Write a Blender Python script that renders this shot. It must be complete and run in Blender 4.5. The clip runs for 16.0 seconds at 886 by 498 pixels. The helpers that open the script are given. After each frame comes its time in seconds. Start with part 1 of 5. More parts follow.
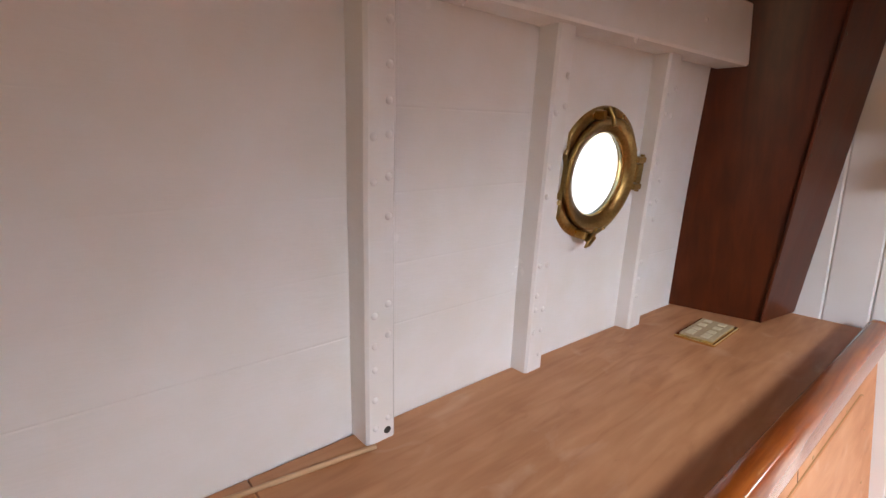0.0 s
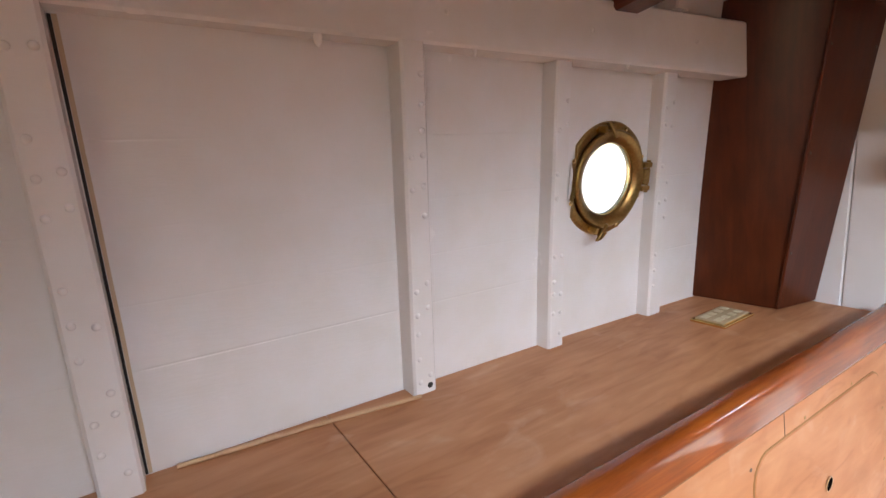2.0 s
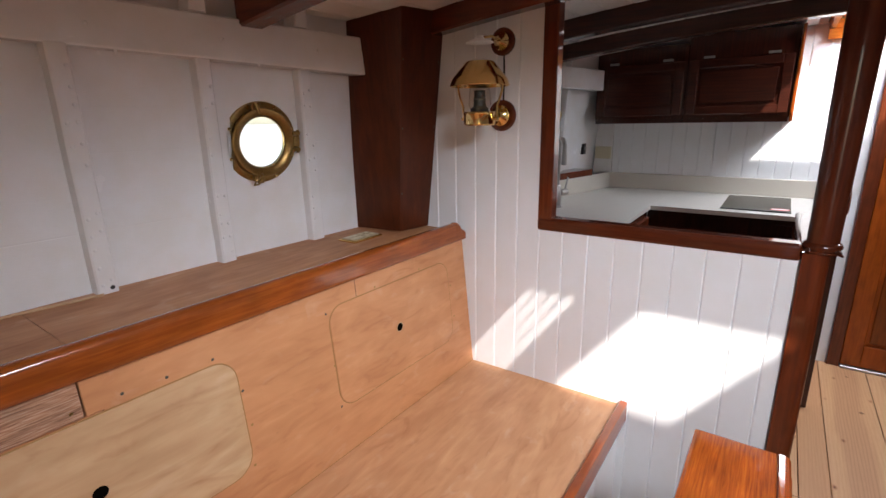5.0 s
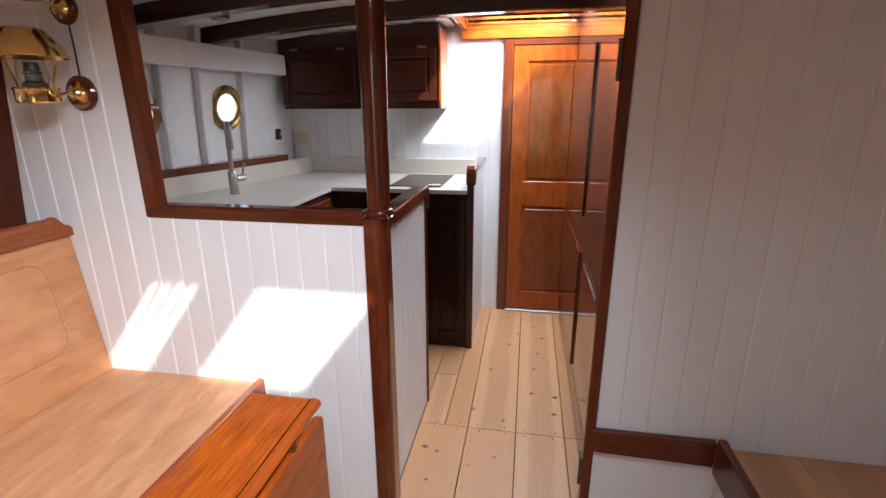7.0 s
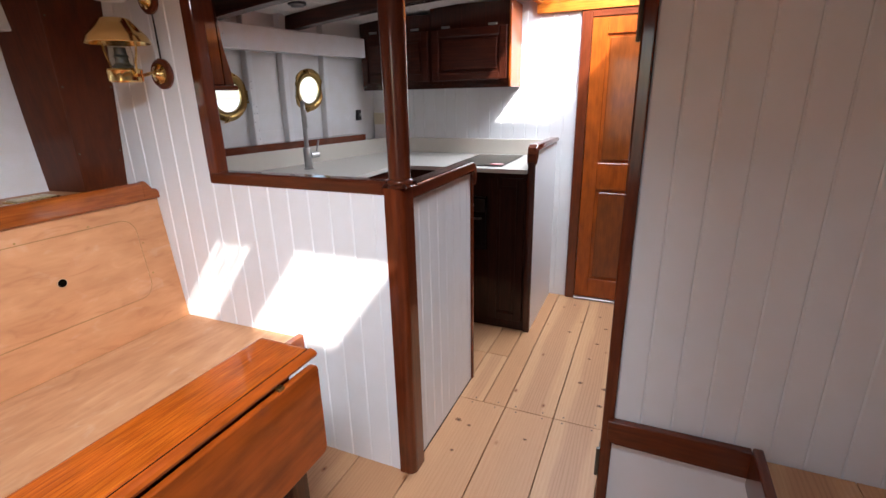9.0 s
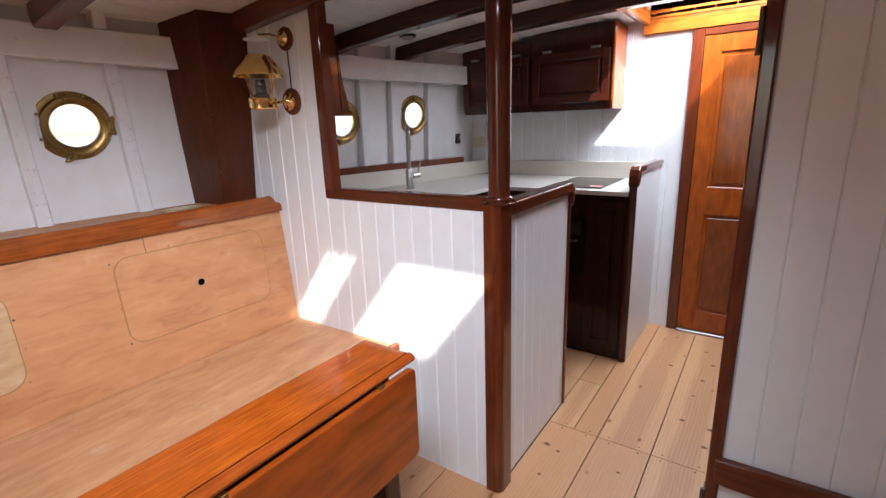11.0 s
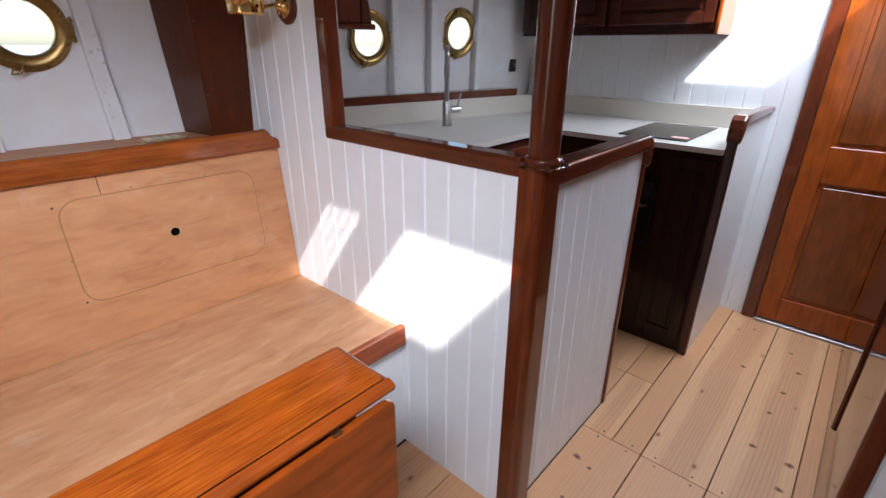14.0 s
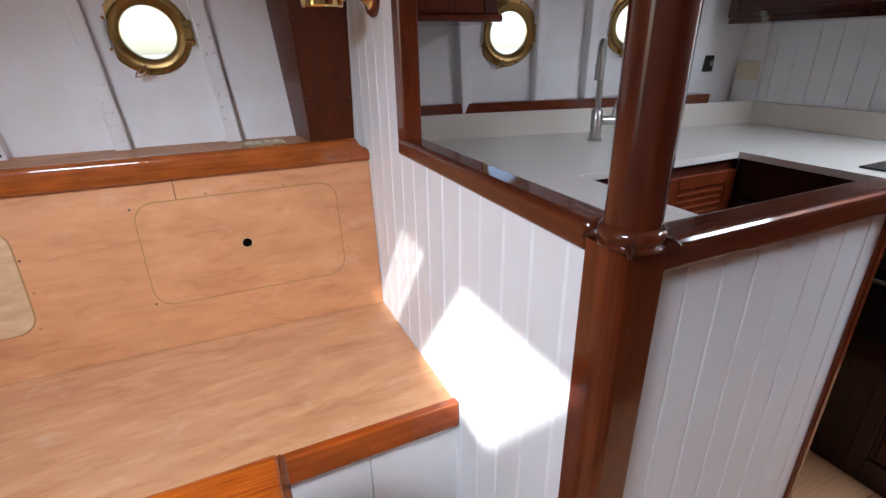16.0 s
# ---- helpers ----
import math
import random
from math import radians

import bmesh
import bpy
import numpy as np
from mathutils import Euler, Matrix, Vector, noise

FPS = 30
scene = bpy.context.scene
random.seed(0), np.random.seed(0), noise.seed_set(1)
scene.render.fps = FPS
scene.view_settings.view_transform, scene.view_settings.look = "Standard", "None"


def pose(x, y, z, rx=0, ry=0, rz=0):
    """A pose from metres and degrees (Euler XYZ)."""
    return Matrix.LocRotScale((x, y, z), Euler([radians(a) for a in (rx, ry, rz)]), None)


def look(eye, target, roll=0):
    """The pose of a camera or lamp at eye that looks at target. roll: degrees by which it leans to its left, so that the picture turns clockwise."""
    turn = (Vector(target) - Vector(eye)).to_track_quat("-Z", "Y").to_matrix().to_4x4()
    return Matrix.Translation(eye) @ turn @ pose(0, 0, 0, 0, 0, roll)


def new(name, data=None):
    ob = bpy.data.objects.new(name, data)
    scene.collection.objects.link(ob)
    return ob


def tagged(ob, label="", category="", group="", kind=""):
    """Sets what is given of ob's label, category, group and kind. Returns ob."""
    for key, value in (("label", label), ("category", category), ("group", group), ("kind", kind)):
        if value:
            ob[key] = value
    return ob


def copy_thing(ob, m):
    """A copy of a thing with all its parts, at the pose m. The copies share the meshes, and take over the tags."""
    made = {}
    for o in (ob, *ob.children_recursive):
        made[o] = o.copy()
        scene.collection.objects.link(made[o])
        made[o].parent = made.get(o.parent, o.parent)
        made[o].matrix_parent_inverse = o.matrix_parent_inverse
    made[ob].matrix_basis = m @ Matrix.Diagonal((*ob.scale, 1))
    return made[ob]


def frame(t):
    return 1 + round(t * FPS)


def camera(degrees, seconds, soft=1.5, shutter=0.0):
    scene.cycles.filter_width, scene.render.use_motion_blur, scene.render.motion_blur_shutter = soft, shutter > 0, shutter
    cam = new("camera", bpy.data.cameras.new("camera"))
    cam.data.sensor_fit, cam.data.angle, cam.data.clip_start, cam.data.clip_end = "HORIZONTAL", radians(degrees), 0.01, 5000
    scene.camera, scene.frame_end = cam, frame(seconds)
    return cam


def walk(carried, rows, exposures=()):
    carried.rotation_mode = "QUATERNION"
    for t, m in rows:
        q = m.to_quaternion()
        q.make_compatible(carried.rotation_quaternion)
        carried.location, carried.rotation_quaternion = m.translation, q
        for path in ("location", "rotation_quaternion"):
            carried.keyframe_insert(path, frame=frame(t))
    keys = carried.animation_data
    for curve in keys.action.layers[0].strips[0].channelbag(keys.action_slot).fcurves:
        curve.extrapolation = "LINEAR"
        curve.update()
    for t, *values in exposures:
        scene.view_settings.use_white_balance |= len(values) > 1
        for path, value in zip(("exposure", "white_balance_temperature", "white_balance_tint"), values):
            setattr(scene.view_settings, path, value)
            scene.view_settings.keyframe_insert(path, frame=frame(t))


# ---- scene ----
cam = camera(86.4, 16.0)
PATH = [
    (0, (0.203, 0.237, 1.385), (1.458, 1.733, 0.952), -0.3),
    (0.5, (0.199, 0.197, 1.373), (1.383, 1.752, 0.95), -1.7),
    (1, (0.19, 0.19, 1.358), (1.281, 1.813, 0.94), -3.1),
    (1.5, (0.181, 0.137, 1.358), (1.242, 1.789, 0.977), -3.6),
    (2, (0.126, 0.061, 1.381), (1.194, 1.714, 1.028), -3.3),
    (2.5, (0.05, -0.014, 1.406), (1.171, 1.607, 1.067), -2.3),
    (3, (-0.001, -0.063, 1.422), (1.18, 1.516, 1.087), -1.3),
    (3.5, (-0.01, -0.143, 1.42), (1.242, 1.376, 1.059), -1.1),
    (4, (0.011, -0.235, 1.41), (1.385, 1.154, 0.981), -0.4),
    (4.5, (0.052, -0.377, 1.389), (1.53, 0.883, 0.913), -0.2),
    (5, (0.091, -0.584, 1.383), (1.661, 0.537, 0.858), -1.2),
    (5.2, (0.092, -0.669, 1.384), (1.708, 0.38, 0.846), -1.6),
    (7.3, (0.301, -1.167, 1.351), (2.191, -0.857, 0.774), -0.1),
    (7.5, (0.314, -1.203, 1.354), (2.203, -0.885, 0.779), -0.1),
    (8, (0.338, -1.274, 1.32), (2.196, -0.817, 0.734), -0.0),
    (8.5, (0.327, -1.332, 1.313), (2.12, -0.692, 0.699), -0.1),
    (9, (0.326, -1.375, 1.306), (2.067, -0.611, 0.685), -1.3),
    (11.3, (0.25, -1.376, 1.291), (1.817, -0.243, 0.779), -1.3),
    (11.5, (0.226, -1.335, 1.305), (1.783, -0.194, 0.783), -0.5),
    (12, (0.233, -1.318, 1.294), (1.722, -0.094, 0.761), -0.4),
    (12.5, (0.271, -1.31, 1.291), (1.698, -0.045, 0.687), -0.7),
    (13, (0.368, -1.282, 1.281), (1.747, -0.003, 0.600), -0.8),
    (13.5, (0.550, -1.225, 1.271), (1.934, 0.013, 0.526), 0.2),
    (14, (0.670, -1.205, 1.285), (2.043, 0.018, 0.498), 0.3),
    (14.5, (0.820, -1.242, 1.276), (2.101, 0.082, 0.497), -0.7),
    (15, (0.933, -1.279, 1.287), (2.038, 0.193, 0.503), -1.4),
    (15.5, (1.026, -1.221, 1.272), (1.984, 0.360, 0.508), -1.6),
    (16, (1.136, -1.088, 1.268), (1.894, 0.591, 0.488), -1.1),
]
walk(cam, [(t, look(eye, target, roll)) for t, eye, target, roll in PATH], exposures=[(0.0, 1.36, 6950, 13), (2.0, 1.38, 6750, 12), (3.0, 1.33, 6900, 12), (4.0, 1.06, 6850, 12), (5.0, 0.79, 6750, 12), (7.4, 1.13, 6700, 12), (8.5, 1.12, 6650, 12), (12.5, 0.99, 6400, 11), (14.5, 0.86, 6200, 10), (16.0, 0.96, 6250, 10)])

# ---- light ----
SUN_DIR = Vector((0.90, 0.78, -1.0)).normalized()
world = bpy.data.worlds.new("sky")
scene.world = world
world.use_nodes = True
wn = world.node_tree
sky = wn.nodes.new("ShaderNodeTexSky")
sky.sky_type = "NISHITA"
sky.sun_disc = False
sky.sun_elevation = math.asin(-SUN_DIR.z)
sky.sun_rotation = math.atan2(-SUN_DIR.x, -SUN_DIR.y)
wn.nodes["Background"].inputs["Strength"].default_value = 0.15
wn.links.new(sky.outputs["Color"], wn.nodes["Background"].inputs["Color"])
sun = new("sun", bpy.data.lights.new("sun", "SUN"))
sun.data.energy = 5.0
sun.data.angle = radians(1.0)
sun.data.color = (1.0, 0.97, 0.93)
sun.matrix_basis = look((-6, -6, 8), Vector((-6, -6, 8)) + SUN_DIR)


def area(name, eye, target, w, h, power, colour):
    """Daylight that falls in through one opening of that size."""
    data = bpy.data.lights.new(name, "AREA")
    data.shape, data.size, data.size_y, data.energy, data.color = "RECTANGLE", w, h, power, colour
    ob = new(name, data)
    ob.matrix_basis = look(eye, target)
    return ob


# ---- materials ----
def nodes_of(name):
    m = bpy.data.materials.new(name)
    m.use_nodes = True
    return m, m.node_tree, m.node_tree.nodes["Principled BSDF"]


def mapped(t, scale, kind="ShaderNodeTexNoise"):
    co = t.nodes.new("ShaderNodeTexCoord")
    mp = t.nodes.new("ShaderNodeMapping")
    mp.inputs["Scale"].default_value = scale
    tex = t.nodes.new(kind)
    t.links.new(co.outputs["Object"], mp.inputs["Vector"])
    t.links.new(mp.outputs["Vector"], tex.inputs["Vector"])
    return tex, mp


def ramp(t, fac, stops):
    r = t.nodes.new("ShaderNodeValToRGB")
    e = r.color_ramp.elements
    while len(e) < len(stops):
        e.new(0.5)
    for el, (pos, col) in zip(e, stops):
        el.position, el.color = pos, (*col, 1)
    t.links.new(fac, r.inputs["Fac"])
    return r.outputs["Color"]


def mix(t, fac, a, b, mode="MIX"):
    n = t.nodes.new("ShaderNodeMixRGB")
    n.blend_type = mode
    for sock, v in zip(n.inputs, (fac, a, b)):
        if isinstance(v, (int, float)):
            sock.default_value = v
        elif isinstance(v, tuple):
            sock.default_value = (*v, 1)
        else:
            t.links.new(v, sock)
    return n.outputs["Color"]


def bumped(t, p, height, strength, distance):
    b = t.nodes.new("ShaderNodeBump")
    b.inputs["Strength"].default_value, b.inputs["Distance"].default_value = strength, distance
    t.links.new(height, b.inputs["Height"])
    t.links.new(b.outputs["Normal"], p.inputs["Normal"])


def paint(name, colour, rough=0.3, patch=0.04, bump=0.16):
    """Brushed gloss paint: faint brush marks, slight yellowing in patches."""
    m, t, p = nodes_of(name)
    big, _ = mapped(t, (2.3, 2.3, 2.3))
    big.inputs["Detail"].default_value = 4
    fine, _ = mapped(t, (9, 60, 60))
    fine.inputs["Detail"].default_value = 3
    dark = tuple(c * k for c, k in zip(colour, (1 - patch, 1 - 1.4 * patch, 1 - 2.2 * patch)))
    t.links.new(ramp(t, big.outputs["Fac"], [(0.35, dark), (0.65, colour)]), p.inputs["Base Color"])
    rr = t.nodes.new("ShaderNodeMapRange")
    rr.inputs["To Min"].default_value, rr.inputs["To Max"].default_value = rough - 0.07, rough + 0.1
    t.links.new(big.outputs["Fac"], rr.inputs["Value"])
    t.links.new(rr.outputs["Result"], p.inputs["Roughness"])
    bumped(t, p, fine.outputs["Fac"], bump, 0.0009)
    return m


def wood(name, axis, low, mid, high, rough=0.35, coat=0.0, grain=1.0, blotch=0.25, vary=0.0, bump=0.05, pores=0.35):
    """Wood with its grain along one axis: streaks, pores and broad blotches; vary: how far one piece differs from the next."""
    m, t, p = nodes_of(name)
    stretch = [34 * grain] * 3
    stretch["xyz".index(axis)] = 1.6 * grain
    streak, mp1 = mapped(t, stretch)
    streak.inputs["Detail"].default_value, streak.inputs["Distortion"].default_value = 5, 0.6
    pore_s = [260.0] * 3
    pore_s["xyz".index(axis)] = 9
    pore, mp2 = mapped(t, pore_s)
    pore.inputs["Detail"].default_value = 2
    blot_s = [5.5] * 3
    blot_s["xyz".index(axis)] = 2.0
    blot, mp3 = mapped(t, blot_s)
    blot.inputs["Detail"].default_value = 3
    info = t.nodes.new("ShaderNodeObjectInfo")
    for mp in (mp1, mp2, mp3):
        mul = t.nodes.new("ShaderNodeMath")
        mul.operation = "MULTIPLY"
        mul.inputs[1].default_value = 37.0 if vary else 0.0
        t.links.new(info.outputs["Random"], mul.inputs[0])
        t.links.new(mul.outputs[0], mp.inputs["Location"])
    col = ramp(t, streak.outputs["Fac"], [(0.28, low), (0.5, mid), (0.74, high)])
    bl = ramp(t, blot.outputs["Fac"], [(0.3, (1 - blotch,) * 3), (0.7, (1 + blotch * 0.4,) * 3)])
    col = mix(t, 1.0, col, bl, "MULTIPLY")
    po = ramp(t, pore.outputs["Fac"], [(0.34, (0.72,) * 3), (0.5, (1.0,) * 3)])
    col = mix(t, pores, col, po, "MULTIPLY")
    if vary:
        rv = ramp(t, info.outputs["Random"], [(0.0, (1 - vary, 1 - vary * 1.1, 1 - vary * 1.3)), (1.0, (1 + vary * 0.3,) * 3)])
        col = mix(t, 1.0, col, rv, "MULTIPLY")
    t.links.new(col, p.inputs["Base Color"])
    rr = t.nodes.new("ShaderNodeMapRange")
    rr.inputs["To Min"].default_value, rr.inputs["To Max"].default_value = rough - 0.06, rough + 0.1
    t.links.new(blot.outputs["Fac"], rr.inputs["Value"])
    t.links.new(rr.outputs["Result"], p.inputs["Roughness"])
    p.inputs["Coat Weight"].default_value = coat
    p.inputs["Specular IOR Level"].default_value = 0.12 if coat else 0.4
    p.inputs["Coat Roughness"].default_value = 0.075
    bumped(t, p, pore.outputs["Fac"], bump, 0.0006)
    return m


def veneer(name, low, mid, high, wear=1.0):
    """Bare rotary-cut plywood: broad drifting figure along x, faint fibre, scuffs and a few dark flecks."""
    m, t, p = nodes_of(name)
    fig, _ = mapped(t, (1.1, 9.0, 9.0))
    fig.inputs["Detail"].default_value, fig.inputs["Roughness"].default_value, fig.inputs["Distortion"].default_value = 2, 0.45, 0.8
    col = ramp(t, fig.outputs["Fac"], [(0.15, low), (0.5, mid), (0.88, high)])
    broad, _ = mapped(t, (1.1, 3.0, 3.0))
    broad.inputs["Detail"].default_value = 2
    rings, _ = mapped(t, (0.55, 2.6, 2.6))
    rings.inputs["Detail"].default_value, rings.inputs["Roughness"].default_value, rings.inputs["Distortion"].default_value = 3, 0.45, 0.9
    many = t.nodes.new("ShaderNodeMath")
    many.operation = "MULTIPLY"
    many.inputs[1].default_value = 32.0
    t.links.new(rings.outputs["Fac"], many.inputs[0])
    swing = t.nodes.new("ShaderNodeMath")
    swing.operation = "SINE"
    t.links.new(many.outputs[0], swing.inputs[0])
    line = t.nodes.new("ShaderNodeMapRange")
    line.inputs["From Min"].default_value = -1.0
    t.links.new(swing.outputs[0], line.inputs["Value"])
    col = mix(t, 0.2, col, ramp(t, line.outputs["Result"], [(0.0, (0.90, 0.85, 0.80)), (0.35, (1.0, 1.0, 1.0)), (1.0, (1.03, 1.03, 1.03))]), "MULTIPLY")
    col = mix(t, 0.8, col, ramp(t, broad.outputs["Fac"], [(0.32, (0.86, 0.80, 0.75)), (0.62, (1.03, 1.03, 1.03))]), "MULTIPLY")
    cloud, _ = mapped(t, (1.5, 4.6, 4.6))
    cloud.inputs["Detail"].default_value, cloud.inputs["Distortion"].default_value = 3, 1.3
    col = mix(t, 0.75, col, ramp(t, cloud.outputs["Fac"], [(0.30, (0.83, 0.73, 0.66)), (0.42, (0.97, 0.93, 0.90)), (0.55, (1.0, 0.98, 0.96)), (0.72, (1.07, 1.11, 1.16))]), "MULTIPLY")
    fibre, _ = mapped(t, (26, 420, 420))
    fibre.inputs["Detail"].default_value = 2
    col = mix(t, 0.03, col, ramp(t, fibre.outputs["Fac"], [(0.35, (0.86, 0.83, 0.80)), (0.6, (1.04, 1.04, 1.04))]), "MULTIPLY")
    scuff, _ = mapped(t, (2.2, 3.6, 3.6))
    scuff.inputs["Detail"].default_value, scuff.inputs["Distortion"].default_value = 4, 0.8
    worn = ramp(t, scuff.outputs["Fac"], [(0.60, (0, 0, 0)), (0.74, (0.32 * wear,) * 3)])
    col = mix(t, worn, col, (0.70, 0.52, 0.40))
    fleck, _ = mapped(t, (6, 16, 16))
    fleck.inputs["Detail"].default_value, fleck.inputs["Distortion"].default_value = 3, 0.6
    spots = ramp(t, fleck.outputs["Fac"], [(0.70, (0, 0, 0)), (0.78, (0.4 * wear,) * 3)])
    col = mix(t, spots, col, tuple(c * 0.5 for c in low))
    t.links.new(col, p.inputs["Base Color"])
    rr = t.nodes.new("ShaderNodeMapRange")
    rr.inputs["To Min"].default_value, rr.inputs["To Max"].default_value = 0.62, 0.44
    t.links.new(broad.outputs["Fac"], rr.inputs["Value"])
    t.links.new(rr.outputs["Result"], p.inputs["Roughness"])
    bumped(t, p, fibre.outputs["Fac"], 0.02, 0.0004)
    return m


def pine(name):
    """Bare pale pine boards with growth rings and dark knots."""
    m, t, p = nodes_of(name)
    info = t.nodes.new("ShaderNodeObjectInfo")
    off = t.nodes.new("ShaderNodeMath")
    off.operation = "MULTIPLY"
    off.inputs[1].default_value = 53.0
    t.links.new(info.outputs["Random"], off.inputs[0])
    band, mpw = mapped(t, (0.45, 0.9, 1.0))
    band.inputs["Detail"].default_value, band.inputs["Distortion"].default_value = 1.0, 0.3
    wave, mp = mapped(t, (0.30, 3.4, 1.0), "ShaderNodeTexWave")
    wave.bands_direction = "Y"
    wave.inputs["Scale"].default_value = 7.0
    wave.inputs["Distortion"].default_value = 14.0
    wave.inputs["Detail"].default_value = 2.0
    wave.inputs["Detail Scale"].default_value = 0.45
    fine, mpf = mapped(t, (2.2, 95, 7))
    fine.inputs["Detail"].default_value, fine.inputs["Distortion"].default_value = 4, 1.2
    knot, mpk = mapped(t, (2.3, 4.3, 0.0), "ShaderNodeTexVoronoi")
    for one in (mpw, mp, mpf, mpk):
        t.links.new(off.outputs[0], one.inputs["Location"])
    heart = ramp(t, wave.outputs["Fac"], [(0.1, (0.515, 0.275, 0.142)), (0.7, (0.50, 0.262, 0.134)), (0.95, (0.445, 0.222, 0.108))])
    sap = ramp(t, wave.outputs["Fac"], [(0.1, (0.61, 0.35, 0.185)), (0.95, (0.585, 0.322, 0.162))])
    co = t.nodes.new("ShaderNodeTexCoord")
    sep = t.nodes.new("ShaderNodeSeparateXYZ")
    t.links.new(co.outputs["Generated"], sep.inputs[0])
    across = t.nodes.new("ShaderNodeMath")
    across.operation = "MULTIPLY_ADD"
    across.inputs[1].default_value = 0.34
    t.links.new(band.outputs["Fac"], across.inputs[0])
    t.links.new(sep.outputs["Y"], across.inputs[2])
    where = ramp(t, across.outputs[0], [(0.34, (0, 0, 0)), (0.46, (0.9, 0.9, 0.9)), (0.84, (0.9, 0.9, 0.9)), (0.95, (0, 0, 0))])
    where = mix(t, 1.0, where, ramp(t, info.outputs["Random"], [(0.25, (0.08, 0.08, 0.08)), (0.75, (1, 1, 1))]), "MULTIPLY")
    col = mix(t, where, sap, heart)
    fl = ramp(t, fine.outputs["Fac"], [(0.34, (0.80, 0.72, 0.64)), (0.56, (1.0, 1.0, 1.0))])
    col = mix(t, 0.42, col, fl, "MULTIPLY")
    kn = ramp(t, knot.outputs["Distance"], [(0.04, (0.20, 0.09, 0.035)), (0.075, (0.60, 0.40, 0.26)), (0.22, (1, 1, 1))])
    some = ramp(t, knot.outputs["Color"], [(0.80, (0, 0, 0)), (0.86, (1, 1, 1))])
    col = mix(t, some, col, mix(t, 1.0, col, kn, "MULTIPLY"))
    rv = ramp(t, info.outputs["Random"], [(0.0, (0.90, 0.81, 0.74)), (0.5, (0.99, 0.95, 0.92)), (1.0, (1.04, 1.04, 1.04))])
    col = mix(t, 1.0, col, rv, "MULTIPLY")
    t.links.new(col, p.inputs["Base Color"])
    p.inputs["Roughness"].default_value = 0.48
    bumped(t, p, fine.outputs["Fac"], 0.2, 0.0006)
    return m


def metal(name, colour, rough, patina=0.0, dull=(0.2, 0.12, 0.04)):
    m, t, p = nodes_of(name)
    n, _ = mapped(t, (38, 38, 38))
    n.inputs["Detail"].default_value = 4
    t.links.new(ramp(t, n.outputs["Fac"], [(0.35, tuple(c * (1 - patina) + d * patina for c, d in zip(colour, dull))), (0.65, colour)]), p.inputs["Base Color"])
    p.inputs["Metallic"].default_value = 1.0
    rr = t.nodes.new("ShaderNodeMapRange")
    rr.inputs["To Min"].default_value, rr.inputs["To Max"].default_value = rough + 0.12 * (patina > 0), rough
    t.links.new(n.outputs["Fac"], rr.inputs["Value"])
    t.links.new(rr.outputs["Result"], p.inputs["Roughness"])
    return m


def plain(name, colour, rough, speck=0.0, size=300):
    m, t, p = nodes_of(name)
    n, _ = mapped(t, (size,) * 3)
    n.inputs["Detail"].default_value = 3
    lo, hi = tuple(c * (1 - speck) for c in colour), tuple(min(1, c * (1 + speck * 0.5)) for c in colour)
    t.links.new(ramp(t, n.outputs["Fac"], [(0.38, lo), (0.6, hi)]), p.inputs["Base Color"])
    p.inputs["Roughness"].default_value = rough
    return m


def glass(name, tint=(1, 1, 1), ior=1.0):
    m = bpy.data.materials.new(name)
    m.use_nodes = True
    t = m.node_tree
    t.nodes.remove(t.nodes["Principled BSDF"])
    clear, shine, both, fr = (t.nodes.new(k) for k in ("ShaderNodeBsdfTransparent", "ShaderNodeBsdfGlossy", "ShaderNodeMixShader", "ShaderNodeLayerWeight"))
    low = t.nodes.new("ShaderNodeMath")
    low.operation = "POWER"
    low.inputs[1].default_value = 5.0
    few = t.nodes.new("ShaderNodeMath")
    few.operation = "MULTIPLY_ADD"
    few.inputs[1].default_value, few.inputs[2].default_value = 0.8, 0.04 * ior
    clear.inputs["Color"].default_value = (*tint, 1)
    shine.inputs["Roughness"].default_value = 0.03
    t.links.new(fr.outputs["Facing"], low.inputs[0])
    t.links.new(low.outputs[0], few.inputs[0])
    t.links.new(few.outputs[0], both.inputs[0])
    t.links.new(clear.outputs[0], both.inputs[1])
    t.links.new(shine.outputs[0], both.inputs[2])
    t.links.new(both.outputs[0], t.nodes["Material Output"].inputs["Surface"])
    return m


WHITE = paint("white_gloss_paint", (0.795, 0.785, 0.79), 0.22, 0.04, 0.3)
WHITE_TG = paint("white_panel_paint", (0.79, 0.80, 0.815), 0.34, 0.02, 0.2)
CEIL = paint("cream_deckhead_paint", (0.78, 0.74, 0.70), 0.5)
MAHO = {a: wood("varnished_mahogany_" + a, a, (0.092, 0.0145, 0.0034), (0.122, 0.021, 0.0048), (0.15, 0.029, 0.007), 0.5, 1.0, 0.5) for a in "xyz"}
DARK = {a: wood("dark_mahogany_" + a, a, (0.030, 0.0062, 0.0026), (0.050, 0.0095, 0.004), (0.072, 0.015, 0.006), 0.5, 0.9, 0.6) for a in "xyz"}
# Darker copy of the dark mahogany: the low galley's shade put into the colour.
SHADEDW = {a: wood("shaded_mahogany_" + a, a, (0.014, 0.0035, 0.0018), (0.022, 0.0048, 0.0024), (0.032, 0.007, 0.003), 0.55, 0.5, 0.6) for a in "yz"}
POSTW = {a: wood("brown_varnished_mahogany_" + a, a, (0.062, 0.0105, 0.003), (0.085, 0.0145, 0.0038), (0.108, 0.020, 0.0052), 0.5, 1.0, 0.5) for a in "xyz"}
